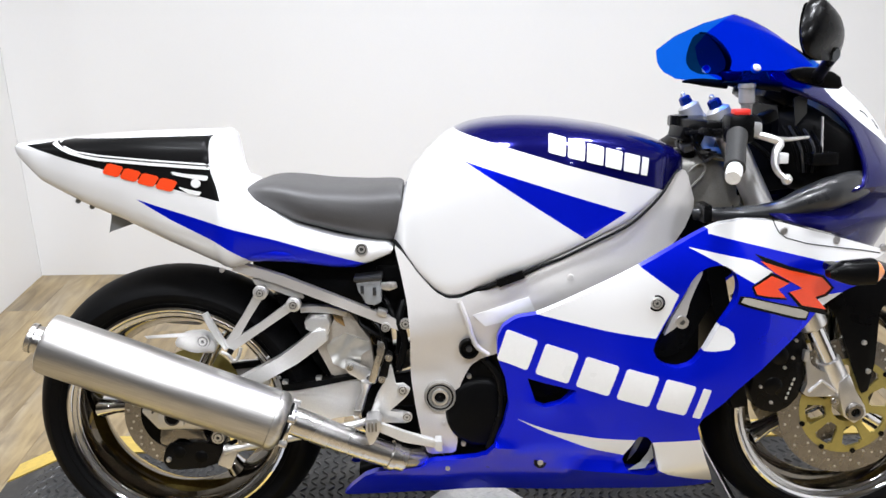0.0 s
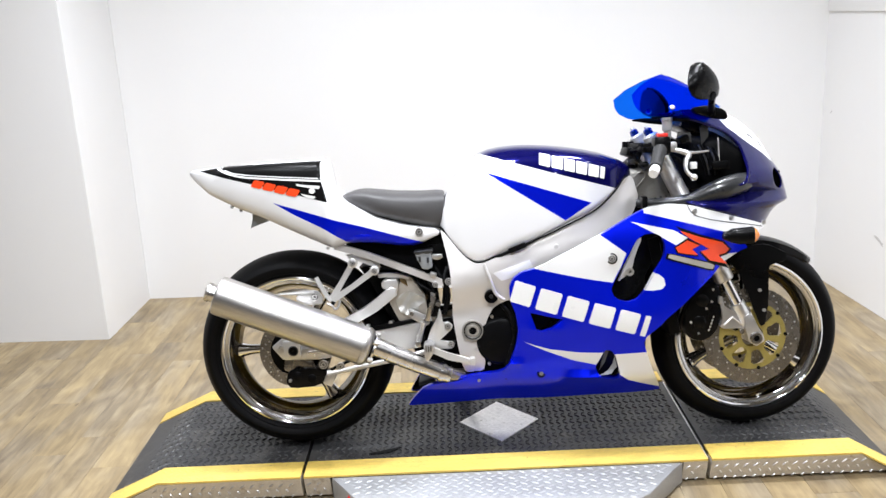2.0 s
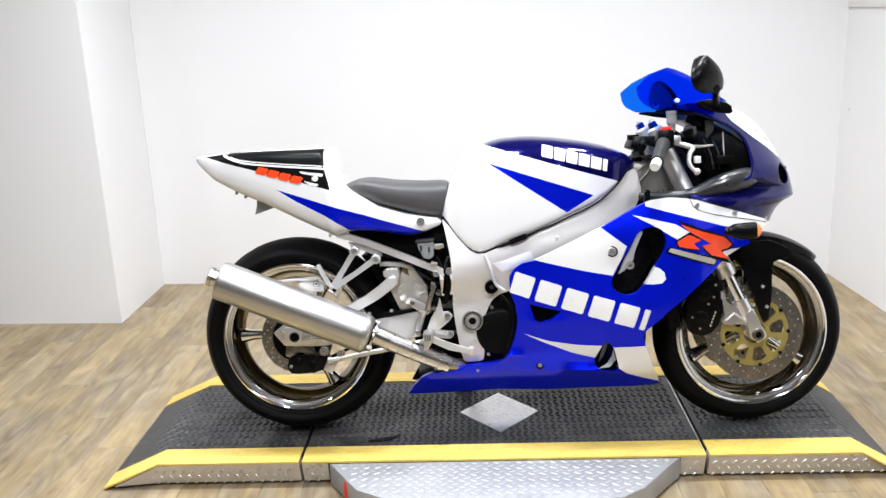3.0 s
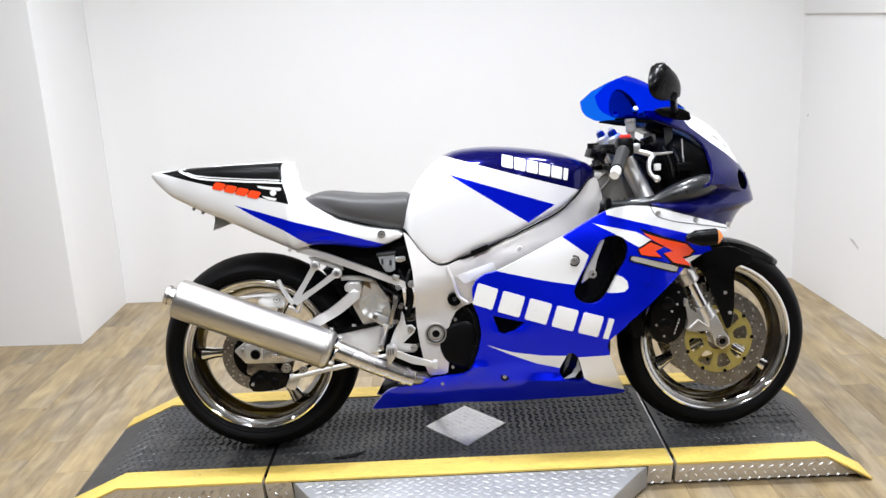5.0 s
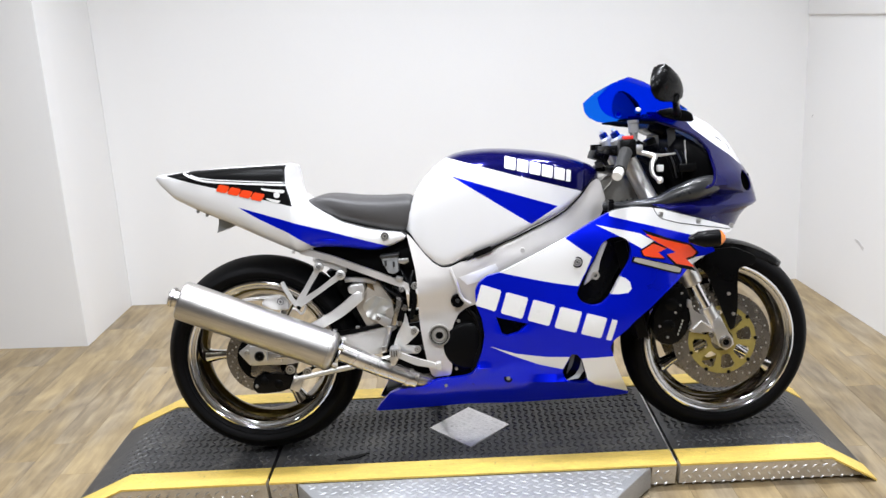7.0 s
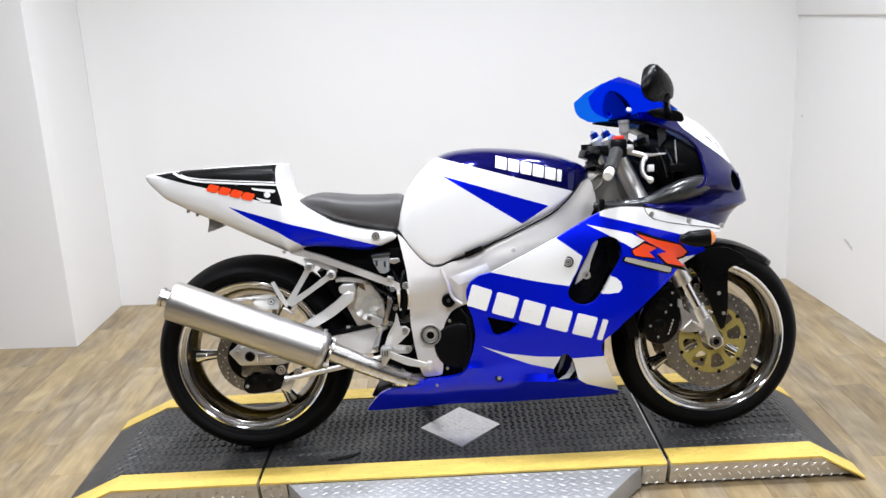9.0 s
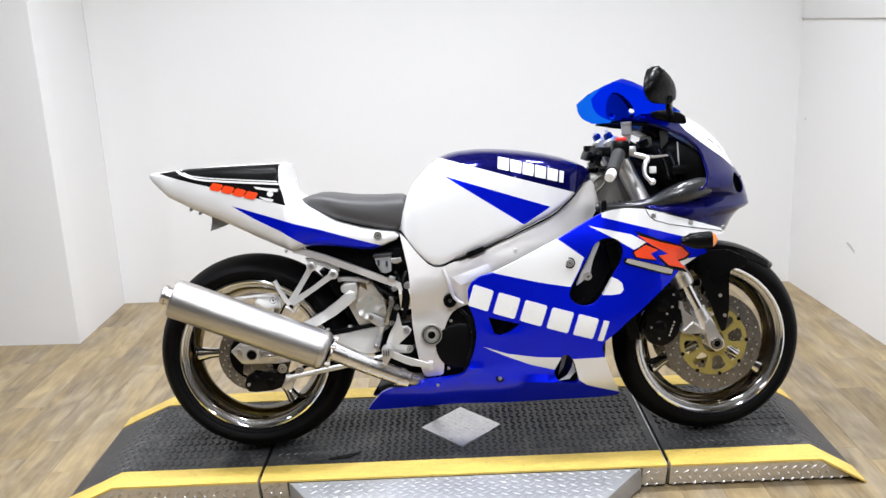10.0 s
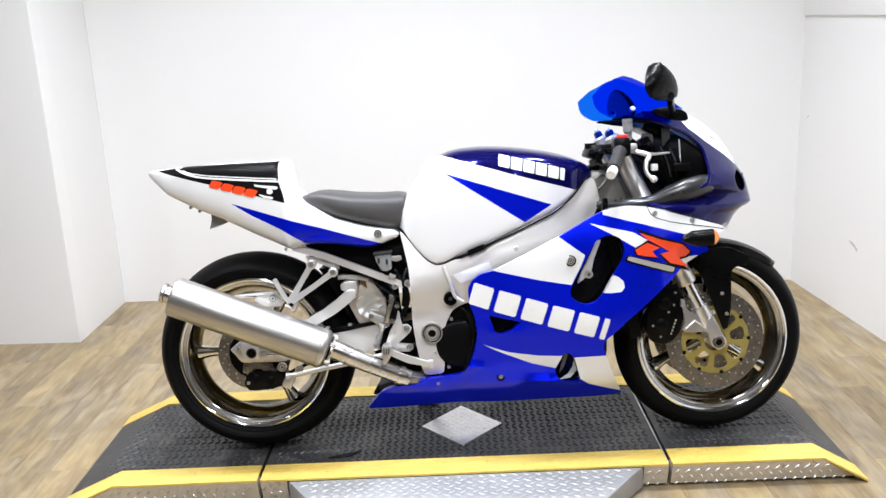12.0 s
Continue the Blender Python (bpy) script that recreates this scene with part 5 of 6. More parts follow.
tank_top = table((-0.241, 0.69), (-0.236, 0.705), (-0.227, 0.752), (-0.214, 0.783), (-0.197, 0.811), (-0.178, 0.833), (-0.16, 0.852), (-0.137, 0.871), (-0.114, 0.886), (-0.085, 0.897), (-0.053, 0.903), (0.0, 0.9065), (0.035, 0.906), (0.09, 0.902), (0.144, 0.895), (0.2, 0.885), (0.248, 0.873), (0.29, 0.858), (0.32, 0.843), (0.338, 0.828), (0.35, 0.806))
tank_bot = table((-0.241, 0.672), (-0.226, 0.652), (-0.195, 0.609), (-0.163, 0.574), (-0.139, 0.561), (-0.114, 0.563), (-0.088, 0.575), (-0.037, 0.597), (0.014, 0.616), (0.115, 0.662), (0.208, 0.703), (0.25, 0.731), (0.284, 0.763), (0.315, 0.79), (0.35, 0.8))
tank_w = table((-0.241, 0.105), (-0.225, 0.132), (-0.19, 0.155), (-0.1, 0.177), (0.0, 0.194), (0.1, 0.199), (0.2, 0.186), (0.28, 0.158), (0.33, 0.105), (0.35, 0.055))
bm = loft([-0.241, -0.238, -0.234] + spread(-0.228, -0.1, 12, False) + spread(-0.085, 0.28, 22, False) + [0.295, 0.31, 0.32, 0.33, 0.338, 0.345, 0.35], tank_top, tank_bot, tank_w, 0.62, 48, 1.0, 0.16)
paint(bm, [(-0.2, 0.915), (-0.116, 0.886), (0.088, 0.823), (0.286, 0.765), (0.4, 0.735), (0.4, 0.95), (-0.2, 0.95)], 1)
paint(bm, [(-0.1, 0.831), (0.206, 0.729), (0.127, 0.681)], 2)
tank = part("fuel_tank", bm, ["white", "navy", "blue"], bike, "white fuel tank with blue top and blue flash")


def tank_side(x, z):
    t, b = tank_top(x), tank_bot(x)
    s = min(1, abs(z - (t + b) / 2) / ((t - b) / 2))
    q = 0.62 if z > (t + b) / 2 else 0.16
    return tank_w(x) * max(0.001, 1 - s ** (2 / q)) ** (q / 2)


def word(parent, a, b, h0, h1, n, mat, w, lean=0.25, gap=0.16, off=0.0015, name="letter_bar", widths=None, sides=(-1, 1)):
    """Plain slanted bars in place of a maker's name, from a to b along its foot."""
    widths = widths or [1] * n
    total = sum(widths)
    whole = ((0, 0), (0, 1), (1, 1), (1, 0))
    at = 0
    for i in range(n):
        t0, t1 = at / total, (at + widths[i] - gap) / total
        at += widths[i]
        q = []
        for u, v in whole:
            t = t0 + (t1 - t0) * u
            h = h0 + (h1 - h0) * t
            q.append((a[0] + (b[0] - a[0]) * t + v * h * lean, a[1] + (b[1] - a[1]) * t + v * h))
        film(name, soften(q, 0.06), w, mat, parent, sides, off, "", 0.012)


word(tank, (0.056, 0.846), (0.25, 0.795), 0.034, 0.033, 6, "letter", tank_side, 0.12, 0.12, widths=[1, 1, 1, 1, 1, 0.5])
seam = arc([(x, -(spar_w(x, z) - 0.003), z + 0.002) for x, z in ((0.318, 0.803), (0.284, 0.765), (0.25, 0.733), (0.208, 0.704), (0.115, 0.663), (0.014, 0.617), (-0.088, 0.576), (-0.114, 0.564), (-0.139, 0.562), (-0.163, 0.575), (-0.195, 0.61), (-0.226, 0.653), (-0.241, 0.672))], 3)
for sgn in (-1, 1):
    part("edge_trim", tube([Vector((p.x, sgn * max(-p.y - 0.006, tank_w(p.x) - 0.0015 if p.x > -0.06 else 0), p.z - (0.004 if p.x > 0.05 else 0.0005))) for p in seam], [0.0028 if p.x > 0.02 else 0.0045 for p in seam], 8), "engine", tank, "black rubber edge trim under the tank")
part("trim_patch", tube([(-0.042, -0.193, 0.5985), (0.008, -0.197, 0.617)], 0.011, 4, 0.5), "black", tank)
part("tank_base", loft(spread(-0.22, 0.3, 8), table((-0.22, 0.66), (0.3, 0.78)), table((-0.22, 0.5), (0.1, 0.55), (0.3, 0.68)), table((-0.22, 0.1), (0.1, 0.13), (0.3, 0.08)), 0.4), "engine", bike)

# side fairings
fw = lambda x: np.interp(x, [-0.5, -0.2, 0, 0.2, 0.35, 0.5, 0.6, 0.75], [0.2, 0.21, 0.245, 0.288, 0.286, 0.238, 0.2, 0.17])
fz = lambda z: np.interp(z, [0.05, 0.12, 0.17, 0.22, 0.3, 0.4, 0.5, 0.6, 0.7, 0.8], [0.5, 0.6, 0.7, 0.8, 0.91, 0.98, 1.0, 1.0, 0.9, 0.8])


def fair_side(x, z):
    s = 0.0
    for dx in (-0.03, 0, 0.03):
        for dz in (-0.03, 0, 0.03):
            s += fw(x + dx) * fz(z + dz)
    hollow = 0.02 * math.exp(-((x - 0.3) / 0.1) ** 2 - ((z - 0.53) / 0.09) ** 2)
    line = 0.25 + 0.1 * x
    lower = 0.012 / (1 + math.exp((z - line) / 0.006)) * min(1, max(0, (0.3 - x) / 0.12)) * min(1, max(0, (x + 0.16) / 0.08))
    scoop = 0.02 * math.exp(-((z - 0.216 - 0.06 * (x - 0.16)) / 0.014) ** 2) * min(1, max(0, (x - 0.06) / 0.06)) * min(1, max(0, (0.3 - x) / 0.05))
    brow = 0.01 * math.exp(-((z - 0.37) / 0.018) ** 2 - ((x - 0.06) / 0.07) ** 2)
    knee = 0.016 / (1 + math.exp((x + 0.0) / 0.012)) * (1 if z > 0.27 else 0)
    crease = 0.198 + 0.05 * max(-0.2, min(0.3, x))
    under = 0.5 * 0.006 * math.log(1 + math.exp(min(60, (crease - z) / 0.006)))
    return s / 9 - hollow - lower - under + scoop + brow - knee


FAIR = [(0.207, 0.639), (0.315, 0.696), (0.338, 0.706), (0.365, 0.715), (0.416, 0.719), (0.475, 0.713), (0.595, 0.678), (0.722, 0.639), (0.700, 0.627), (0.633, 0.610), (0.658, 0.576), (0.632, 0.569), (0.578, 0.540), (0.543, 0.503), (0.506, 0.473), (0.453, 0.429), (0.402, 0.392), (0.382, 0.373), (0.339, 0.341), (0.332, 0.323), (0.346, 0.278), (0.365, 0.230), (0.397, 0.165), (0.399, 0.153), (0.231, 0.146), (0.063, 0.133), (-0.142, 0.132), (-0.281, 0.122), (-0.366, 0.119), (-0.347, 0.149), (-0.317, 0.187), (-0.291, 0.200), (-0.196, 0.211), (-0.179, 0.227), (-0.086, 0.237), (-0.066, 0.246), (-0.049, 0.271), (-0.034, 0.311), (-0.024, 0.364), (-0.030, 0.415), (-0.045, 0.456), (-0.046, 0.498), (-0.034, 0.522), (-0.009, 0.541), (0.031, 0.552)]
WHITES = [
    [(0.020, 0.553), (0.207, 0.647), (0.286, 0.587), (0.271, 0.551), (0.245, 0.505), (0.148, 0.524)],
    [(0.338, 0.731), (0.416, 0.741), (0.488, 0.731), (0.740, 0.640), (0.704, 0.625), (0.591, 0.626), (0.341, 0.698)],
    [(0.301, 0.676), (0.426, 0.644), (0.470, 0.619), (0.431, 0.601), (0.358, 0.645)],
    [(0.331, 0.478), (0.366, 0.526), (0.380, 0.520), (0.393, 0.508), (0.397, 0.489), (0.386, 0.478), (0.360, 0.476)],
    [(-0.009, 0.332), (0.064, 0.311), (0.144, 0.301), (0.215, 0.299), (0.197, 0.258), (0.127, 0.277), (0.047, 0.308)],
    [(0.247, 0.292), (0.346, 0.294), (0.363, 0.278), (0.425, 0.162), (0.397, 0.165), (0.292, 0.204), (0.264, 0.228)],
    [(0.570, 0.562), (0.627, 0.565), (0.575, 0.539)],
]
DUCT = soften([(0.313, 0.622), (0.338, 0.638), (0.368, 0.640), (0.390, 0.628), (0.400, 0.600), (0.394, 0.568), (0.367, 0.528), (0.338, 0.478), (0.315, 0.453), (0.288, 0.446), (0.262, 0.453), (0.246, 0.468), (0.239, 0.487), (0.262, 0.531), (0.288, 0.573)], 0.2)
SLOT = [(0.010, 0.422), (0.101, 0.402), (0.073, 0.378), (0.041, 0.367), (0.026, 0.372)]
VENT = soften([(0.219, 0.307), (0.237, 0.306), (0.251, 0.287), (0.267, 0.228), (0.258, 0.213), (0.206, 0.222), (0.195, 0.252)], 0.15)
side_panels = []
for sgn in (-1, 1):
    bm = sheet(soften(FAIR, 0.12), fair_side, sgn, 0.022, [(p, 1) for p in WHITES], [DUCT, SLOT, VENT], 0.022)
    sp = part("side_fairing", bm, ["blue", "white"], bike, "blue and white painted side fairing with air ducts")
    side_panels.append(sp)
    part("inner_skin", sheet(soften(FAIR, 0.12), lambda x, z: fair_side(x, z) - 0.005, sgn, 0.05, (), [DUCT, SLOT, VENT], 0), "engine", sp)
    s = lambda x, z: sgn * (fair_side(x, z))
    for poly, depth in ((DUCT, 0.1), (SLOT, 0.06), (VENT, 0.05)):
        cx, cz = sum(p[0] for p in poly) / len(poly), sum(p[1] for p in poly) / len(poly)
        big = [(cx + (x - cx) * 1.12, cz + (z - cz) * 1.12) for x, z in poly]
        part("duct_lining", sheet(big, lambda x, z, d=depth: fair_side(x, z) - d, sgn, 0.05, turn=0), "black", sp)
    for bx, bz, r in ((0.244, 0.574, 0.011), (0.040, 0.229, 0.006), (-0.145, 0.210, 0.005), (0.495, 0.693, 0.0075), (0.610, 0.666, 0.0075), (0.710, 0.646, 0.007)):
        y = s(bx, bz)
        bolt("fairing_screw", bx, y - sgn * 0.001, bz, r, 0.006, "cast", sp, side=sgn)
    part("screw_washer", turned([(0.012, s(0.244, 0.574) + sgn * 0.001), (0.0155, s(0.244, 0.574) + sgn * 0.001), (0.0155, s(0.244, 0.574) - sgn * 0.004)], 24, False, centre=(0.244, 0, 0.574)), "black", sp)
    part("screw_recess", turned([(0.0066, s(0.040, 0.229) + sgn * 0.0015), (0.0125, s(0.040, 0.229) + sgn * 0.0015), (0.0125, s(0.040, 0.229) - sgn * 0.004)], 24, False, centre=(0.040, 0, 0.229)), "black", sp)
    part("panel_joint", tube([(x, s(x, z) + sgn * 0.0002, z) for x, z in ([(0.472, 0.718), (0.478, 0.703), (0.485, 0.690), (0.500, 0.679), (0.544, 0.665), (0.607, 0.653), (0.669, 0.643), (0.704, 0.636)])], 0.0011, 6), "black", sp)
    film("vent_blade", [(0.222, 0.304), (0.232, 0.301), (0.223, 0.261), (0.209, 0.237), (0.214, 0.267)], lambda x, z: fair_side(x, z) - 0.012, "carbon", sp, (sgn,), 0)
    film("vent_blade", [(0.250, 0.283), (0.259, 0.248), (0.241, 0.228), (0.207, 0.223), (0.234, 0.238), (0.246, 0.260)], lambda x, z: fair_side(x, z) - 0.01, "milky", sp, (sgn,), 0)
    br = part("duct_bracket", slab(soften([(0.262, 0.503), (0.285, 0.52), (0.305, 0.54), (0.312, 0.575), (0.335, 0.627), (0.322, 0.627), (0.3, 0.58), (0.28, 0.545)], 0.15), sgn * 0.247, sgn * 0.258, 0.003), "alloy", sp, "cast bracket inside the air duct")
    part("bracket_eye", turned([(0.005, sgn * 0.264), (0.012, sgn * 0.264), (0.012, sgn * 0.235), (0.005, sgn * 0.235)], 20, True, centre=(0.296, 0, 0.532)), "cast", br)
    # maker's graphics as plain shapes
    word(sp, (-0.047, 0.455), (0.348, 0.339), 0.062, 0.058, 6, "letter", fair_side, 0.32, 0.2, widths=[1.0, 1.05, 1.05, 1.05, 1.0, 0.42], sides=(sgn,))
    wing, slash = [(0.443, 0.641), (0.508, 0.618), (0.577, 0.598), (0.598, 0.577), (0.585, 0.566), (0.563, 0.562), (0.59, 0.534), (0.534, 0.549), (0.505, 0.578), (0.533, 0.582), (0.515, 0.593), (0.474, 0.616)], [(0.466, 0.612), (0.429, 0.594), (0.436, 0.58), (0.46, 0.574), (0.497, 0.568), (0.479, 0.586), (0.503, 0.595)]
    for sh in (wing, slash):
        cx, cz = sum(p[0] for p in sh) / len(sh), sum(p[1] for p in sh) / len(sh)
        film("emblem_border", [(cx + (x - cx) * 1.12, cz + (z - cz) * 1.26) for x, z in sh], fair_side, "satin", sp, (sgn,), 0.0009)
        film("emblem", sh, fair_side, "orange", sp, (sgn,), 0.002, "angular red-orange emblem")
    film("emblem_border", soften([(0.403, 0.582), (0.554, 0.539), (0.545, 0.515), (0.397, 0.564)], 0.12), fair_side, "satin", sp, (sgn,), 0.0014)
    film("emblem", soften([(0.410, 0.578), (0.549, 0.536), (0.542, 0.521), (0.403, 0.567)], 0.12), fair_side, "grey", sp, (sgn,), 0.0026, "plain grey slanted bar")
part("under_cover", loft(spread(-0.33, -0.02, 8), table((-0.33, 0.19), (-0.2, 0.225), (-0.02, 0.24)), table((-0.33, 0.155), (-0.02, 0.15)), table((-0.33, 0.1), (-0.2, 0.1), (-0.02, 0.105)), 0.4), "engine", bike, "black cover inside the belly pan")
part("belly_pan", loft(spread(-0.14, 0.37, 14), table((-0.14, 0.16), (0.37, 0.19)), table((-0.14, 0.128), (0.0, 0.122), (0.37, 0.152)), table((-0.14, 0.08), (0.0, 0.09), (0.37, 0.085)), 0.5), "blue", bike, "blue belly pan")

# nose fairing
nose_front = table((0.629, 0.762), (0.666, 0.783), (0.688, 0.804), (0.702, 0.836), (0.73, 0.832), (0.774, 0.817), (0.824, 0.792), (0.872, 0.768), (0.908, 0.741), (0.948, 0.697), (0.986, 0.634))
nose_rear = table((0.629, 0.712), (0.641, 0.7), (0.681, 0.594), (0.72, 0.473), (0.726, 0.473), (0.744, 0.571), (0.762, 0.646), (0.775, 0.66), (0.8, 0.668), (0.832, 0.667), (0.875, 0.658), (0.912, 0.62), (0.937, 0.565), (0.966, 0.487), (0.986, 0.48))
nose_w = table((0.629, 0.2), (0.69, 0.212), (0.706, 0.206), (0.734, 0.168), (0.748, 0.196), (0.764, 0.213), (0.79, 0.211), (0.86, 0.2), (0.93, 0.18), (0.986, 0.15))


def nose_y(x, z):
    t = min(1, max(0, (x - 0.42) / (nose_front(z) - 0.42)))
    return nose_w(z) * max(0, 1 - t ** np.interp(z, [0.79, 0.88], [2.3, 1.7])) ** np.interp(z, [0.79, 0.88], [0.5, 0.75])


bm = bmesh.new()
rows = []
for z in [0.629, 0.64, 0.652, 0.666, 0.681, 0.69, 0.698, 0.706, 0.715, 0.724, 0.73, 0.735, 0.741, 0.748, 0.756, 0.764, 0.775, 0.79, 0.805, 0.822, 0.84, 0.858, 0.875, 0.893, 0.912, 0.925, 0.937, 0.95, 0.966, 0.986]:
    row = []
    xr, xf = nose_rear(z), nose_front(z)
    half = [(xr + (xf - xr) * math.sin(math.pi / 2 * k / 20)) for k in range(21)]
    row += [(x, -nose_y(x, z)) for x in half] + [(x, nose_y(x, z)) for x in reversed(half[:-1])]
    rows.append([bm.verts.new((x, y, z)) for x, y in row])
for a, b in zip(rows, rows[1:]):
    for k in range(len(a) - 1):
        bm.faces.new((a[k], a[k + 1], b[k + 1], b[k]))
paint(bm, [(0.6, 0.962), (0.623, 0.932), (0.682, 0.889), (0.741, 0.848), (0.777, 0.818), (0.9, 0.818), (0.9, 1.0), (0.6, 1.0)], 1)
NOSTRIL = soften([(0.756, 0.785), (0.77, 0.805), (0.79, 0.788), (0.802, 0.752), (0.79, 0.738), (0.77, 0.746), (0.757, 0.765)], 0.2)
score(bm, NOSTRIL)
bmesh.ops.delete(bm, geom=within(bm, NOSTRIL), context="FACES")
nose = part("nose_fairing", bm, ["navy", "white"], bike, "deep blue nose fairing with white top")
mod = nose.modifiers.new("thickness", "SOLIDIFY")
mod.thickness, mod.offset = 0.004, -1
for sgn in (-1, 1):
    part("intake", slab([(0.73, 0.83), (0.8, 0.79), (0.8, 0.72), (0.74, 0.72)], sgn * 0.03, sgn * 0.06, 0.004), "black", nose)
    part("nose_edge", tube(arc([(x, sgn * (nose_y(x, z) - 0.001), z) for x, z in ((0.487, 0.964), (0.565, 0.937), (0.62, 0.912), (0.658, 0.875), (0.667, 0.832), (0.668, 0.8), (0.662, 0.777), (0.648, 0.763), (0.571, 0.744), (0.48, 0.727))], 3), 0.005, 8), "navy", nose)
    for k, pts in enumerate(([(0.7, 0.905), (0.712, 0.9), (0.722, 0.89)], [(0.735, 0.885), (0.742, 0.878), (0.746, 0.866)])):
        part("nose_slot", tube([(x, sgn * nose_y(x, z), z) for x, z in pts], 0.0013, 6), "engine", nose)
    part("screen_screw", turned([(0.0005, sgn * 0.159), (0.005, sgn * 0.1585), (0.0085, sgn * 0.156), (0.009, sgn * 0.148)], 20, False, centre=(0.452, 0, 0.992)), "letter", nose, "white screen screw")
part("headlamp", block((0.74, 0, 0.76), (0.02, 0.14, 0.08), 0.008, (0, -20, 0)), "black", nose)
inner = part("inner_panel", loft(spread(0.525, 0.72, 10), table((0.525, 0.93), (0.6, 0.92), (0.72, 0.83)), table((0.525, 0.8), (0.56, 0.75), (0.72, 0.72)), table((0.525, 0.09), (0.6, 0.13), (0.72, 0.12)), 0.5), "engine", bike, "black inner cockpit panel")
part("instrument_housing", block((0.53, 0, 0.95), (0.07, 0.2, 0.06), 0.015, (0, 25, 0)), "black", inner)
part("stay_rod", tube([(0.585, -0.15, 0.9), (0.588, -0.15, 0.83)], 0.0022, 8), "cast", inner)
part("relay_box", block((0.588, -0.15, 0.82), (0.05, 0.04, 0.025), 0.004), "black", inner)
part("cockpit_stay", slab(soften([(0.46, 0.9), (0.51, 0.895), (0.548, 0.862), (0.575, 0.75), (0.45, 0.735), (0.44, 0.82)], 0.08), -0.055, 0.055, 0.006), "engine", inner)
part("wiring_plug", block((0.512, -0.15, 0.822), (0.018, 0.02, 0.02), 0.003), "letter", inner)
for k in range(5):
    part("wire", tube(arc([(0.53 + 0.012 * k, -0.1, 0.88), (0.545 + 0.01 * k, -0.12 - 0.008 * k, 0.84), (0.56 + 0.008 * k, -0.12, 0.79)], 4), 0.003, 6), "carbon" if k % 2 else "engine", inner)
part("warning_sticker", slab([(0.54, 0.935), (0.566, 0.943), (0.566, 0.905), (0.545, 0.88)], -0.122, -0.119, 0), "grip", inner)
for sgn in (-1, 1):
    duct = part("air_duct", tube(arc([(0.345, sgn * 0.15, 0.718), (0.365, sgn * 0.16, 0.7185), (0.43, sgn * 0.17, 0.7175), (0.5, sgn * 0.17, 0.724), (0.55, sgn * 0.168, 0.739), (0.6, sgn * 0.165, 0.753), (0.65, sgn * 0.155, 0.765), (0.69, sgn * 0.14, 0.773)], 4), [0.0125, 0.0128, 0.0155, 0.0185, 0.027, 0.0325, 0.03, 0.02], 22, 0.8), "carbon", bike, "dark grey air intake duct")

# windscreen: its rear edge sweeps back from the middle into two rounded tips
TRAIL = table((0, 0.458), (0.3, 0.415), (0.55, 0.37), (0.75, 0.337), (0.88, 0.342), (0.95, 0.357), (1, 0.385)), table((0, 0), (0.3, 0.066), (0.55, 0.115), (0.75, 0.144), (0.88, 0.15), (1, 0.15)), table((0, 1.101), (0.3, 1.087), (0.55, 1.064), (0.75, 1.035), (0.88, 1.005), (0.95, 0.987), (1, 0.972))
FOOT = table((0, 0.625), (0.3, 0.617), (0.6, 0.595), (1, 0.552)), table((0, 0), (0.3, 0.07), (0.6, 0.122), (1, 0.16)), table((0, 0.994), (0.3, 0.991), (0.6, 0.98), (1, 0.952))
bm = bmesh.new()
rows = []
for i in range(17):
    u = i / 16
    row = []
    for k in range(-20, 21):
        v, sgn = abs(k) / 20, 1 if k > 0 else -1
        p, q = Vector([c(v) for c in TRAIL]), Vector([c(v) for c in FOOT])
        p = p.lerp(q, u)
        swell = 4 * u * (1 - u)
        row.append(bm.verts.new((p.x, sgn * (p.y + 0.012 * swell * v), p.z + 0.015 * swell * math.cos(v * math.pi / 2))))
    rows.append(row)
for a, b in zip(rows, rows[1:]):
    for k in range(40):
        bm.faces.new((a[k], a[k + 1], b[k + 1], b[k]))
part("windscreen", bm, "screen", bike, "blue tinted bubble windscreen", 80)

for sgn in (-1, 1):
    part("screen_trim", tube(arc([(0.395, sgn * 0.135, 0.966), (0.42, sgn * 0.142, 0.966), (0.45, sgn * 0.148, 0.963), (0.5, sgn * 0.155, 0.957)], 4), [0.002, 0.006, 0.009, 0.01], 10), "engine", bike)

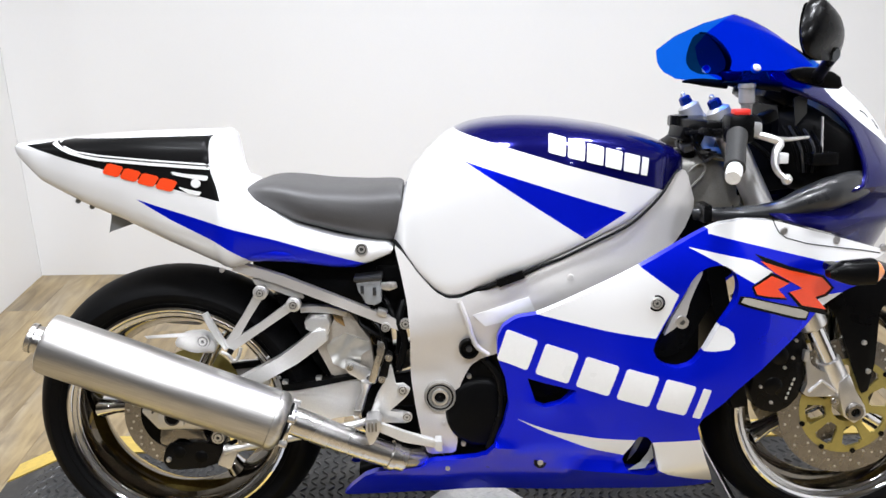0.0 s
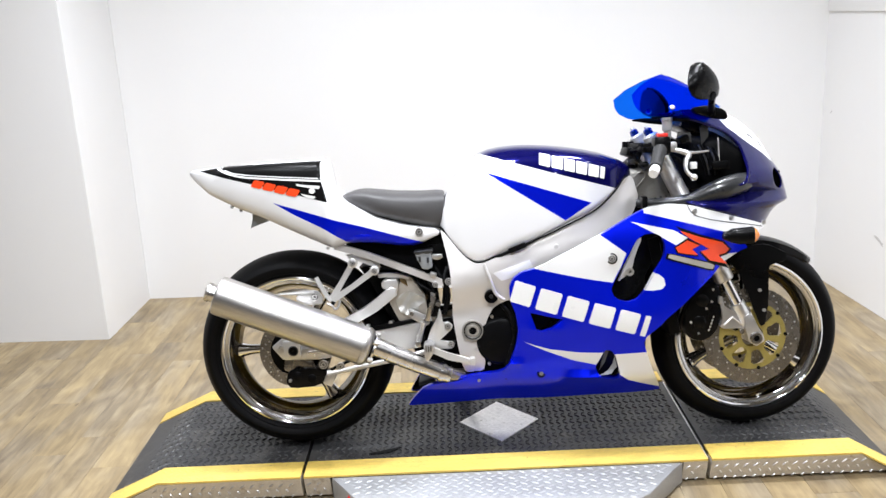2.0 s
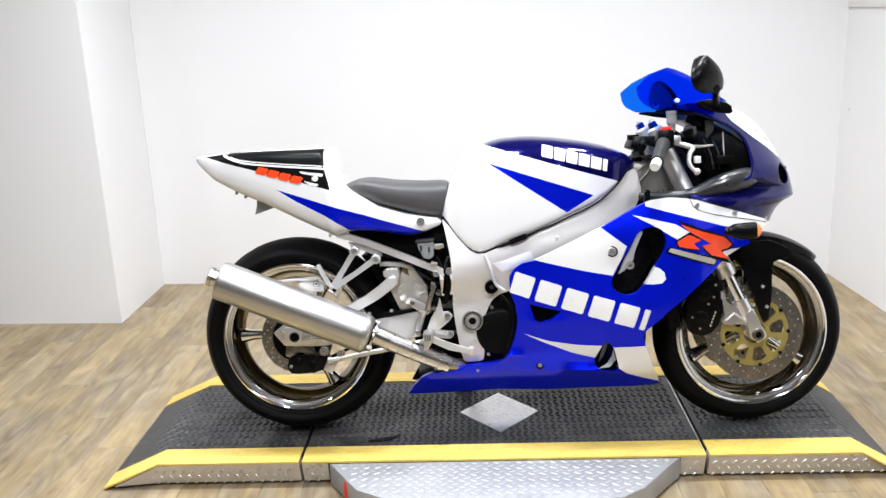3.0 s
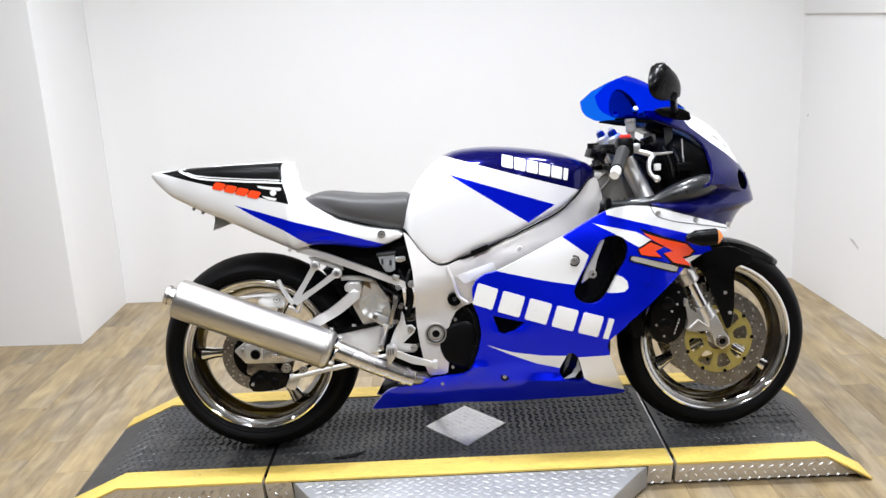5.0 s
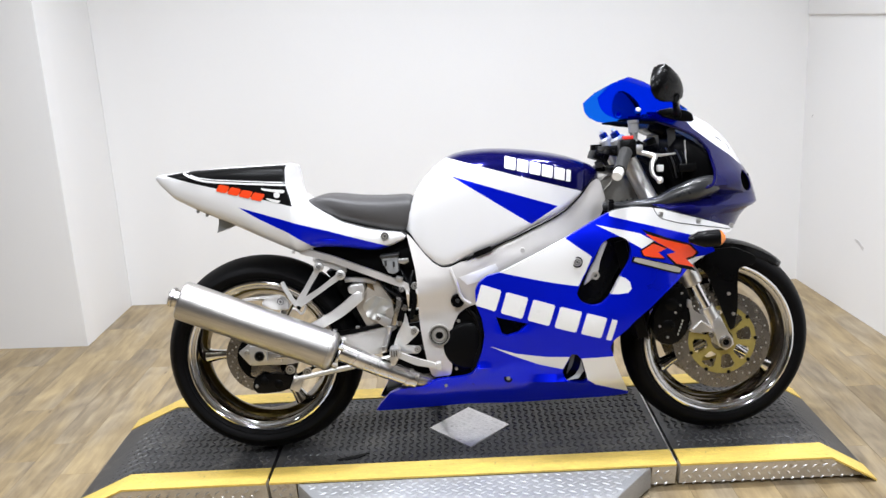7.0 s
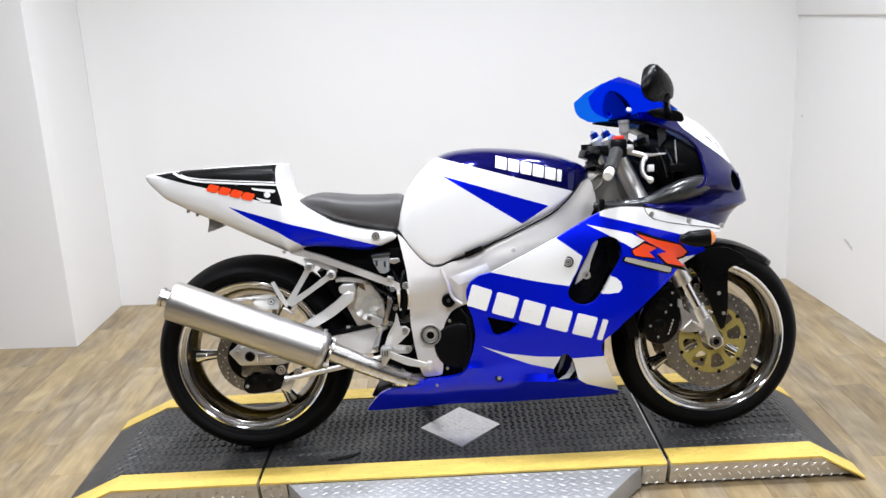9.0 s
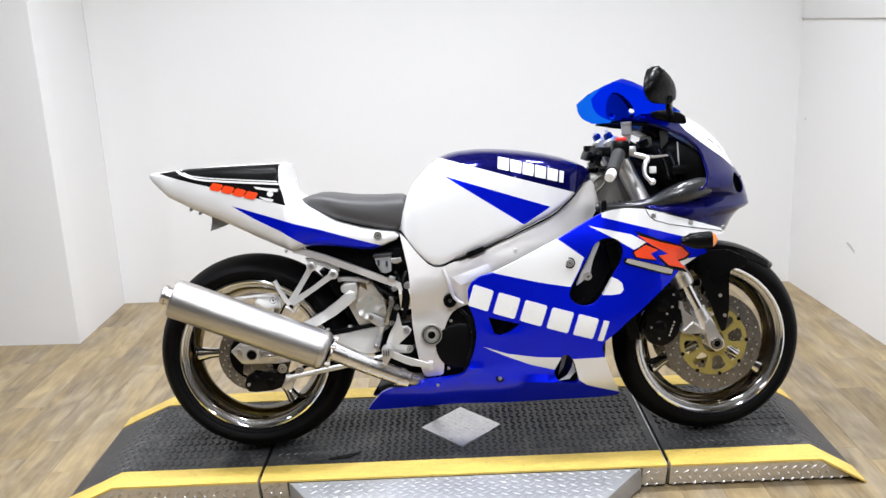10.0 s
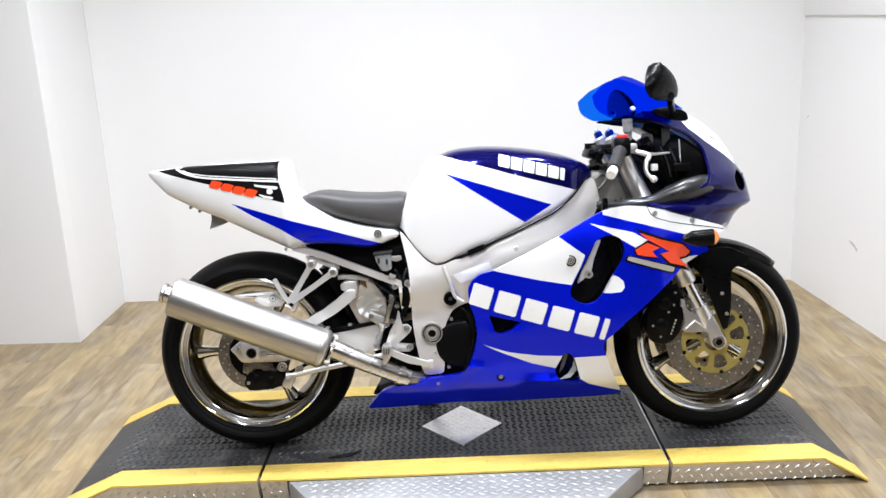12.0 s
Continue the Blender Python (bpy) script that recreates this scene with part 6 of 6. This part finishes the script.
# mirrors
for sgn in (-1, 1):
    bm = bmesh.new()
    prof = [(0.0, 0.0), (0.1, 0.36), (0.3, 0.68), (0.55, 0.95), (0.75, 1.0), (0.9, 0.86), (1.0, 0.4)]
    back, along_m = (Vector((0.66, -0.75, 0)), Vector((0.75, 0.66, 0))) if sgn < 0 else (Vector((0.85, 0.52, 0)), Vector((0.52, -0.85, 0)))
    rows, face = [], []
    for t in spread(0, 1, 14):
        wdt = np.interp(t, [q[0] for q in prof], [q[1] for q in prof]) * 0.067 + 0.003
        c = Vector((0.476 + 0.024 * t, sgn * 0.335, 1.104 - t * 0.1))
        dep = 0.034 * (0.25 + 0.75 * math.sin(math.pi * min(1, t + 0.12)))
        rows.append([bm.verts.new(c + along_m * wdt * math.cos(q) + back * (dep if math.sin(q) > 0 else 0.008) * math.sin(q)) for q in [2 * math.pi * m / 24 for m in range(24)]])
        face.append([c + along_m * wdt * 0.86 * k - back * 0.0085 for k in (-1, 1)])
    for a, b in zip(rows, rows[1:]):
        for m in range(24):
            bm.faces.new((a[m], a[(m + 1) % 24], b[(m + 1) % 24], b[m]))
    bm.faces.new(rows[0])
    bm.faces.new(rows[-1])
    mir = part("mirror", bm, "black", bike, "black mirror on a short stalk")
    bm = bmesh.new()
    gl = [[bm.verts.new(q) for q in pr] for pr in face[2:-1]]
    for a, b in zip(gl, gl[1:]):
        bm.faces.new((a[0], a[1], b[1], b[0]))
    if sgn > 0:
        mir.location = (0.02, 0, -0.025)
    part("mirror_glass", bm, "looking_glass", mir)
    part("stalk", tube(arc([(0.517, sgn * 0.33, 1.015), (0.53, sgn * 0.28, 1.0), (0.55, sgn * 0.21, 0.983), (0.558, sgn * 0.18, 0.974)], 4), [0.014, 0.012, 0.012, 0.016], 12, 0.8), "black", mir)
    part("stalk_base", slab(soften([(0.5, 0.988), (0.545, 0.995), (0.6, 0.98), (0.608, 0.95), (0.565, 0.955), (0.515, 0.97)], 0.2), sgn * 0.15, sgn * 0.182, 0.006), "black", mir)

# steering, fork, handlebars
TOP, AXLE = Vector((0.412, 0, 0.887)), Vector((0.698, 0, 0.3))
fd = (AXLE - TOP).normalized()
for sgn in (-1, 1):
    o = Vector((0, sgn * 0.1, 0))
    leg = part("fork_leg", along(TOP + o, AXLE + o, [(0, 0.0005), (0, 0.026), (0.23, 0.026), (0.232, 0.0275), (0.445, 0.0275), (0.455, 0.024), (0.46, 0.0005)], 28), "cast", bike, "silver upside-down fork leg")
    part("inner_tube", along(TOP + o, AXLE + o, [(0.45, 0.0185), (0.6, 0.0185)], 24), "chrome", leg, "chrome fork tube")
    part("tube_collar", along(TOP + o, AXLE + o, [(0.43, 0.0275), (0.43, 0.029), (0.462, 0.029), (0.466, 0.0255), (0.466, 0.018)], 28), "cast", leg)
    part("axle_clamp", along(TOP + o, AXLE + o, [(0.545, 0.0185), (0.546, 0.0235), (0.6, 0.0245), (0.64, 0.0245), (0.66, 0.02), (0.665, 0.0005)], 28), "cast", leg, "silver axle clamp")
    part("clamp_foot", slab(soften([(0.664, 0.355), (0.686, 0.372), (0.701, 0.335), (0.723, 0.3), (0.727, 0.28), (0.702, 0.264), (0.679, 0.28), (0.669, 0.322)], 0.08), sgn * 0.08, sgn * 0.126, 0.003), "cast", leg)
    y = sgn * 0.135
    part("axle_end", turned([(0.01, y - sgn * 0.008), (0.01, y), (0.0165, y), (0.0185, y - sgn * 0.004), (0.0185, y - sgn * 0.03)], 24, False, centre=(0.7, 0, 0.291)), "disc", leg)
    part("axle_bore", turned([(0.0005, y - sgn * 0.006), (0.0105, y - sgn * 0.006)], 16, False, centre=(0.7, 0, 0.291)), "black", leg)
    cap = part("fork_cap", along(TOP + o - fd * 0.036, TOP + o, [(0.0, 0.0005), (0.0, 0.016), (0.003, 0.019), (0.006, 0.0235), (0.034, 0.0245), (0.036, 0.027), (0.046, 0.027)], 28), "foil", leg)
    part("adjuster", along(TOP + o - fd * 0.054, TOP + o, [(0, 0.0005), (0, 0.008), (0.003, 0.0125), (0.018, 0.0135), (0.02, 0.0005)], 6), "blue_alu", cap, "blue anodised fork adjuster")
    part("adjuster_tip", along(TOP + o - fd * 0.062, TOP + o, [(0, 0.0005), (0, 0.004), (0.002, 0.0055), (0.01, 0.0055)], 10), "cast", cap)
    # caliper on the lead side of the leg
    cal = part("front_caliper", slab(soften([(0.494, 0.381), (0.512, 0.43), (0.553, 0.462), (0.592, 0.466), (0.605, 0.414), (0.601, 0.367), (0.594, 0.325), (0.57, 0.296), (0.542, 0.283), (0.504, 0.293), (0.482, 0.334)], 0.2), sgn * 0.058, sgn * 0.11, 0.008), "black", bike, "black four-piston front brake caliper")
    part("caliper_bridge", slab(soften([(0.593, 0.425), (0.604, 0.42), (0.607, 0.392), (0.63, 0.376), (0.652, 0.37), (0.668, 0.356), (0.672, 0.32), (0.604, 0.322), (0.594, 0.331), (0.606, 0.35), (0.599, 0.385)], 0.08), sgn * 0.085, sgn * 0.116, 0.003), "cast", cal)
    part("bridge_rib", tube([(0.606, sgn * 0.117, 0.332), (0.632, sgn * 0.117, 0.356), (0.662, sgn * 0.117, 0.334)], 0.004, 8), "silver", cal)
    bolt("bridge_bolt", 0.66, sgn * 0.116, 0.312, 0.008, 0.01, "pipe", cal, side=sgn)
    for bx, bz in ((0.577, 0.443), (0.572, 0.406), (0.556, 0.385), (0.531, 0.31), (0.508, 0.345)):
        bolt("caliper_bolt", bx, sgn * 0.11, bz, 0.0036, 0.005, "cast", cal, side=sgn)
    for k in range(5):
        part("caliper_badge", slab([(0.56 + 0.0036 * k, 0.316 + 0.01 * k), (0.564 + 0.0036 * k, 0.315 + 0.01 * k), (0.566 + 0.0036 * k, 0.321 + 0.01 * k), (0.562 + 0.0036 * k, 0.322 + 0.01 * k)], sgn * 0.1095, sgn * 0.1108, 0), "grey", cal)
    for bx, bz in ((0.535, 0.345), (0.545, 0.41)):
        part("caliper_piston", turned([(0.0005, sgn * 0.1125), (0.015, sgn * 0.1125), (0.019, sgn * 0.1105), (0.02, sgn * 0.106)], 24, False, centre=(bx, 0, bz)), "black", cal)
    part("pad_cover", slab(soften([(0.592, 0.425), (0.602, 0.42), (0.6, 0.4), (0.59, 0.4)], 0.15), sgn * 0.1, sgn * 0.122, 0.002), "cast", cal)
    part("brake_line", tube(arc([(0.56, sgn * 0.09, 0.46), (0.545, sgn * 0.08, 0.55), (0.5, sgn * 0.06, 0.65)], 5), 0.005, 8), "black", bike)
    # clip-on bar
    bar = part("handlebar", tube([(0.41, sgn * 0.115, 0.893), (0.405, sgn * 0.2, 0.873), (0.398, sgn * 0.22, 0.868)], 0.012, 14), "black", bike, "black clip-on handlebar")
    part("grip", tube([(0.4, sgn * 0.215, 0.872), (0.383, sgn * 0.262, 0.852), (0.361, sgn * 0.322, 0.824)], [0.0195, 0.0175, 0.0185], 18), "grip", bar, "dark grey rubber grip")
    part("bar_end", tube([(0.361, sgn * 0.322, 0.824), (0.356, sgn * 0.335, 0.819), (0.348, sgn * 0.352, 0.811)], [0.0135, 0.0148, 0.013], 18), "letter", bar, "white bar end weight")
    part("switch_box", block((0.408, sgn * 0.195, 0.884), (0.05, 0.05, 0.055), 0.012), "black", bar)
    if sgn < 0:
        part("kill_switch", block((0.41, -0.2, 0.914), (0.03, 0.028, 0.012), 0.004), "red", bar, "red engine stop switch")
    part("lever", tube(arc([(0.44, sgn * 0.18, 0.872), (0.464, sgn * 0.195, 0.866), (0.486, sgn * 0.2, 0.856), (0.477, sgn * 0.206, 0.84), (0.474, sgn * 0.212, 0.816), (0.481, sgn * 0.217, 0.8), (0.492, sgn * 0.22, 0.792)], 4), [0.0065, 0.0072, 0.0085, 0.008, 0.0068, 0.006, 0.007], 12, 0.75), "cast", bar, "bare aluminium hand lever")
    part("lever_ball", turned([(0.0005, -0.0105), (0.0055, -0.009), (0.0095, -0.004), (0.0105, 0.0), (0.0095, 0.004), (0.0055, 0.009), (0.0005, 0.0105)], 16, False, centre=(0.494, sgn * 0.221, 0.79)), "cast", bar)
    part("lever_link", tube([(0.478, sgn * 0.185, 0.862), (0.51, sgn * 0.18, 0.86), (0.552, sgn * 0.17, 0.863)], [0.006, 0.0045, 0.003], 10), "cast", bar)
    part("lever_mount", block((0.436, sgn * 0.175, 0.88), (0.04, 0.035, 0.028), 0.006), "cast", bar)
    if sgn > 0:
        bar.location = (0.02, 0, -0.03)
    # indicator
    ind = part("indicator", loft(spread(0.562, 0.645, 8), table((0.562, 0.626), (0.585, 0.642), (0.645, 0.646)), table((0.562, 0.612), (0.6, 0.597), (0.645, 0.598)), table((0.562, 0.012), (0.6, 0.022), (0.645, 0.024)), 0.7, 20), "black", bike, "black indicator with amber lens", at=Matrix.Translation((0, sgn * 0.265, 0)))
    part("amber_lens", loft(spread(0.6455, 0.662, 5), table((0.645, 0.645), (0.655, 0.64), (0.662, 0.628)), table((0.645, 0.599), (0.655, 0.604), (0.662, 0.616)), table((0.645, 0.0235), (0.662, 0.01)), 0.7, 20), "amber", ind, "amber lens")
    part("indicator_stem", block((0.59, -sgn * 0.035, 0.622), (0.025, 0.05, 0.016), 0.005), "black", ind)
part("triple_clamp", slab(soften([(0.36, -0.13), (0.42, -0.135), (0.43, -0.07), (0.4, 0.0), (0.43, 0.07), (0.42, 0.135), (0.36, 0.13), (0.345, 0.0)], 0.15), 0.872, 0.895, 0.004, axis=2), "black", bike, "black top fork clamp")
part("ignition_lock", turned([(0.0005, 0.9), (0.018, 0.9), (0.02, 0.86), (0.0005, 0.86)], 20, False), "black", bike, at=Matrix.Translation((0.352, 0, 0)) @ Matrix.Rotation(radians(90), 4, "X"))
head = part("steering_head", loft(spread(0.33, 0.47, 8), table((0.33, 0.83), (0.47, 0.83)), table((0.33, 0.7), (0.47, 0.7)), table((0.33, 0.08), (0.4, 0.085), (0.47, 0.05)), 0.4), "head_paint", bike, "cast steering head")
part("fluid_reservoir", along((0.437, -0.15, 0.965), (0.439, -0.15, 0.905), [(0, 0.0005), (0, 0.0165), (0.008, 0.0165), (0.009, 0.015), (0.036, 0.015), (0.04, 0.011), (0.062, 0.009), (0.062, 0.0005)], 24), "milky", bike, "milky brake fluid cup")
for k, (pa, pb, pc) in enumerate((((0.36, -0.06, 0.85), (0.34, -0.1, 0.87), (0.4, -0.19, 0.88)), ((0.38, 0.05, 0.86), (0.35, 0.0, 0.84), (0.36, -0.08, 0.83)), ((0.45, -0.1, 0.86), (0.48, -0.12, 0.84), (0.52, -0.12, 0.8)))):
    part("cable", tube(arc([pa, pb, pc], 6), 0.005, 8), "black", bike)

for k, (c, sz, rot, m) in enumerate([((0.338, -0.07, 0.868), (0.03, 0.06, 0.024), (0, 20, 10), "black"), ((0.345, -0.085, 0.842), (0.022, 0.03, 0.016), (10, -15, 0), "carbon"), ((0.362, -0.1, 0.858), (0.016, 0.02, 0.03), (0, 25, 0), "black"), ((0.35, -0.05, 0.825), (0.03, 0.05, 0.014), (0, 10, 0), "engine"), ((0.38, -0.14, 0.872), (0.05, 0.03, 0.014), (0, 12, 20), "black"), ((0.448, -0.13, 0.892), (0.04, 0.03, 0.03), (0, 30, 15), "black"), ((0.49, -0.12, 0.9), (0.03, 0.03, 0.02), (0, -20, 10), "black")]):
    part("wiring_block", block(c, sz, 0.004, rot), m, bike)
for k in range(6):
    q = 0.006 * k
    part("cable", tube(arc([(0.335 + q, -0.06 - q, 0.88 - q), (0.348 + q, -0.105, 0.862 - q * 1.5), (0.362 + q, -0.11, 0.838 - q * 0.5), (0.39 + q * 2, -0.09, 0.835 - q)], 5), 0.0032 + 0.0006 * (k % 3), 8), ("engine", "black", "carbon")[k % 3], bike)
part("head_rib", tube(arc([(0.338, -0.088, 0.755), (0.343, -0.09, 0.785), (0.368, -0.092, 0.809), (0.382, -0.09, 0.803), (0.378, -0.09, 0.785), (0.35, -0.09, 0.757)], 4), 0.003, 8), "head_paint", head)
bolt("head_bolt", 0.44, -0.11, 0.826, 0.012, 0.012, "cast", head)
part("duct_flange", slab(soften([(0.352, 0.705), (0.352, 0.738), (0.368, 0.74), (0.368, 0.705)], 0.1), -0.19, -0.13, 0.003), "black", bike)
for k in range(3):
    bolt("duct_screw", 0.39 + 0.016 * k, -0.186, 0.733 + 0.003 * k, 0.003, 0.003, "carbon", bike)

# front mudguard
bm = bmesh.new()
rows = []
for k in range(19):
    a = radians(47 + (136 - 47) * k / 18)
    wd = np.interp(k, [0, 1, 5, 14, 18], [0.03, 0.05, 0.07, 0.074, 0.07])
    rr = 0.302
    row = []
    for m in range(-8, 9):
        q = m / 8
        drop = 0.02 * abs(q) ** 2.2 + 0.05 * max(0, abs(q) - 0.75) * 4 * np.interp(k, [0, 3, 8, 18], [0.1, 0.5, 0.9, 1.0])
        row.append(bm.verts.new((0.705 + (rr - drop) * math.cos(a), wd * math.copysign(min(1, abs(q) * 1.2) if abs(q) < 0.8 else 0.96 + 0.04 * abs(q), q), 0.292 + (rr - drop) * math.sin(a))))
    rows.append(row)
for a, b in zip(rows, rows[1:]):
    for m in range(16):
        bm.faces.new((a[m], a[m + 1], b[m + 1], b[m]))
guard = part("front_mudguard", bm, "black", bike, "glossy black front mudguard")
mod = guard.modifiers.new("thickness", "SOLIDIFY")
mod.thickness, mod.offset = 0.003, -1
for sgn in (-1, 1):
    gs = part("mudguard_stay", slab(soften([(0.625, 0.522), (0.66, 0.572), (0.74, 0.575), (0.8, 0.545), (0.8, 0.52), (0.742, 0.512), (0.744, 0.395), (0.735, 0.33), (0.72, 0.322), (0.692, 0.397), (0.66, 0.495)], 0.12), sgn * 0.104, sgn * 0.111, 0.003), "black", guard)
    for bx, bz in ((0.717, 0.435), (0.73, 0.373)):
        bolt("stay_bolt", bx, sgn * 0.111, bz, 0.0055, 0.005, "cast", gs, side=sgn)

# ---- floor boards, laid last ----
boards = {}
random.seed(7)


def board_mesh(w, length):
    key = (round(w, 3), round(length, 3))
    if key not in boards:
        bm = block((0, 0, 0), (w - 0.0007, length - 0.0007, 0.006), 0.0004)
        me = bpy.data.meshes.new("plank")
        bm.to_mesh(me)
        bm.free()
        me.materials.append(M["floor"])
        boards[key] = me
    return boards[key]


WIDE, LONG = 0.124, 0.915
for i in range(-33, 15):
    y = -2.6 + random.uniform(-0.85, 0)
    while y < 1.7:
        ob = new("plank", board_mesh(WIDE, LONG))
        ob.parent = floor
        ob.location = (i * WIDE, y + LONG / 2, -0.003)
        y += LONG
rest = bmesh.new()
for i in range(-42, 34):
    x = i * WIDE
    if x < -5.2 or x > 4.2:
        continue
    near = -2.55 if -33 <= i < 15 else -1.15 if i >= 15 else 1.4
    block((x, (near - 6.4) / 2, -0.0055), (WIDE - 0.001, near + 6.4, 0.005), 0, bm=rest)
part("plank_rest", rest, "floor", floor)["kind"] = "stuff"
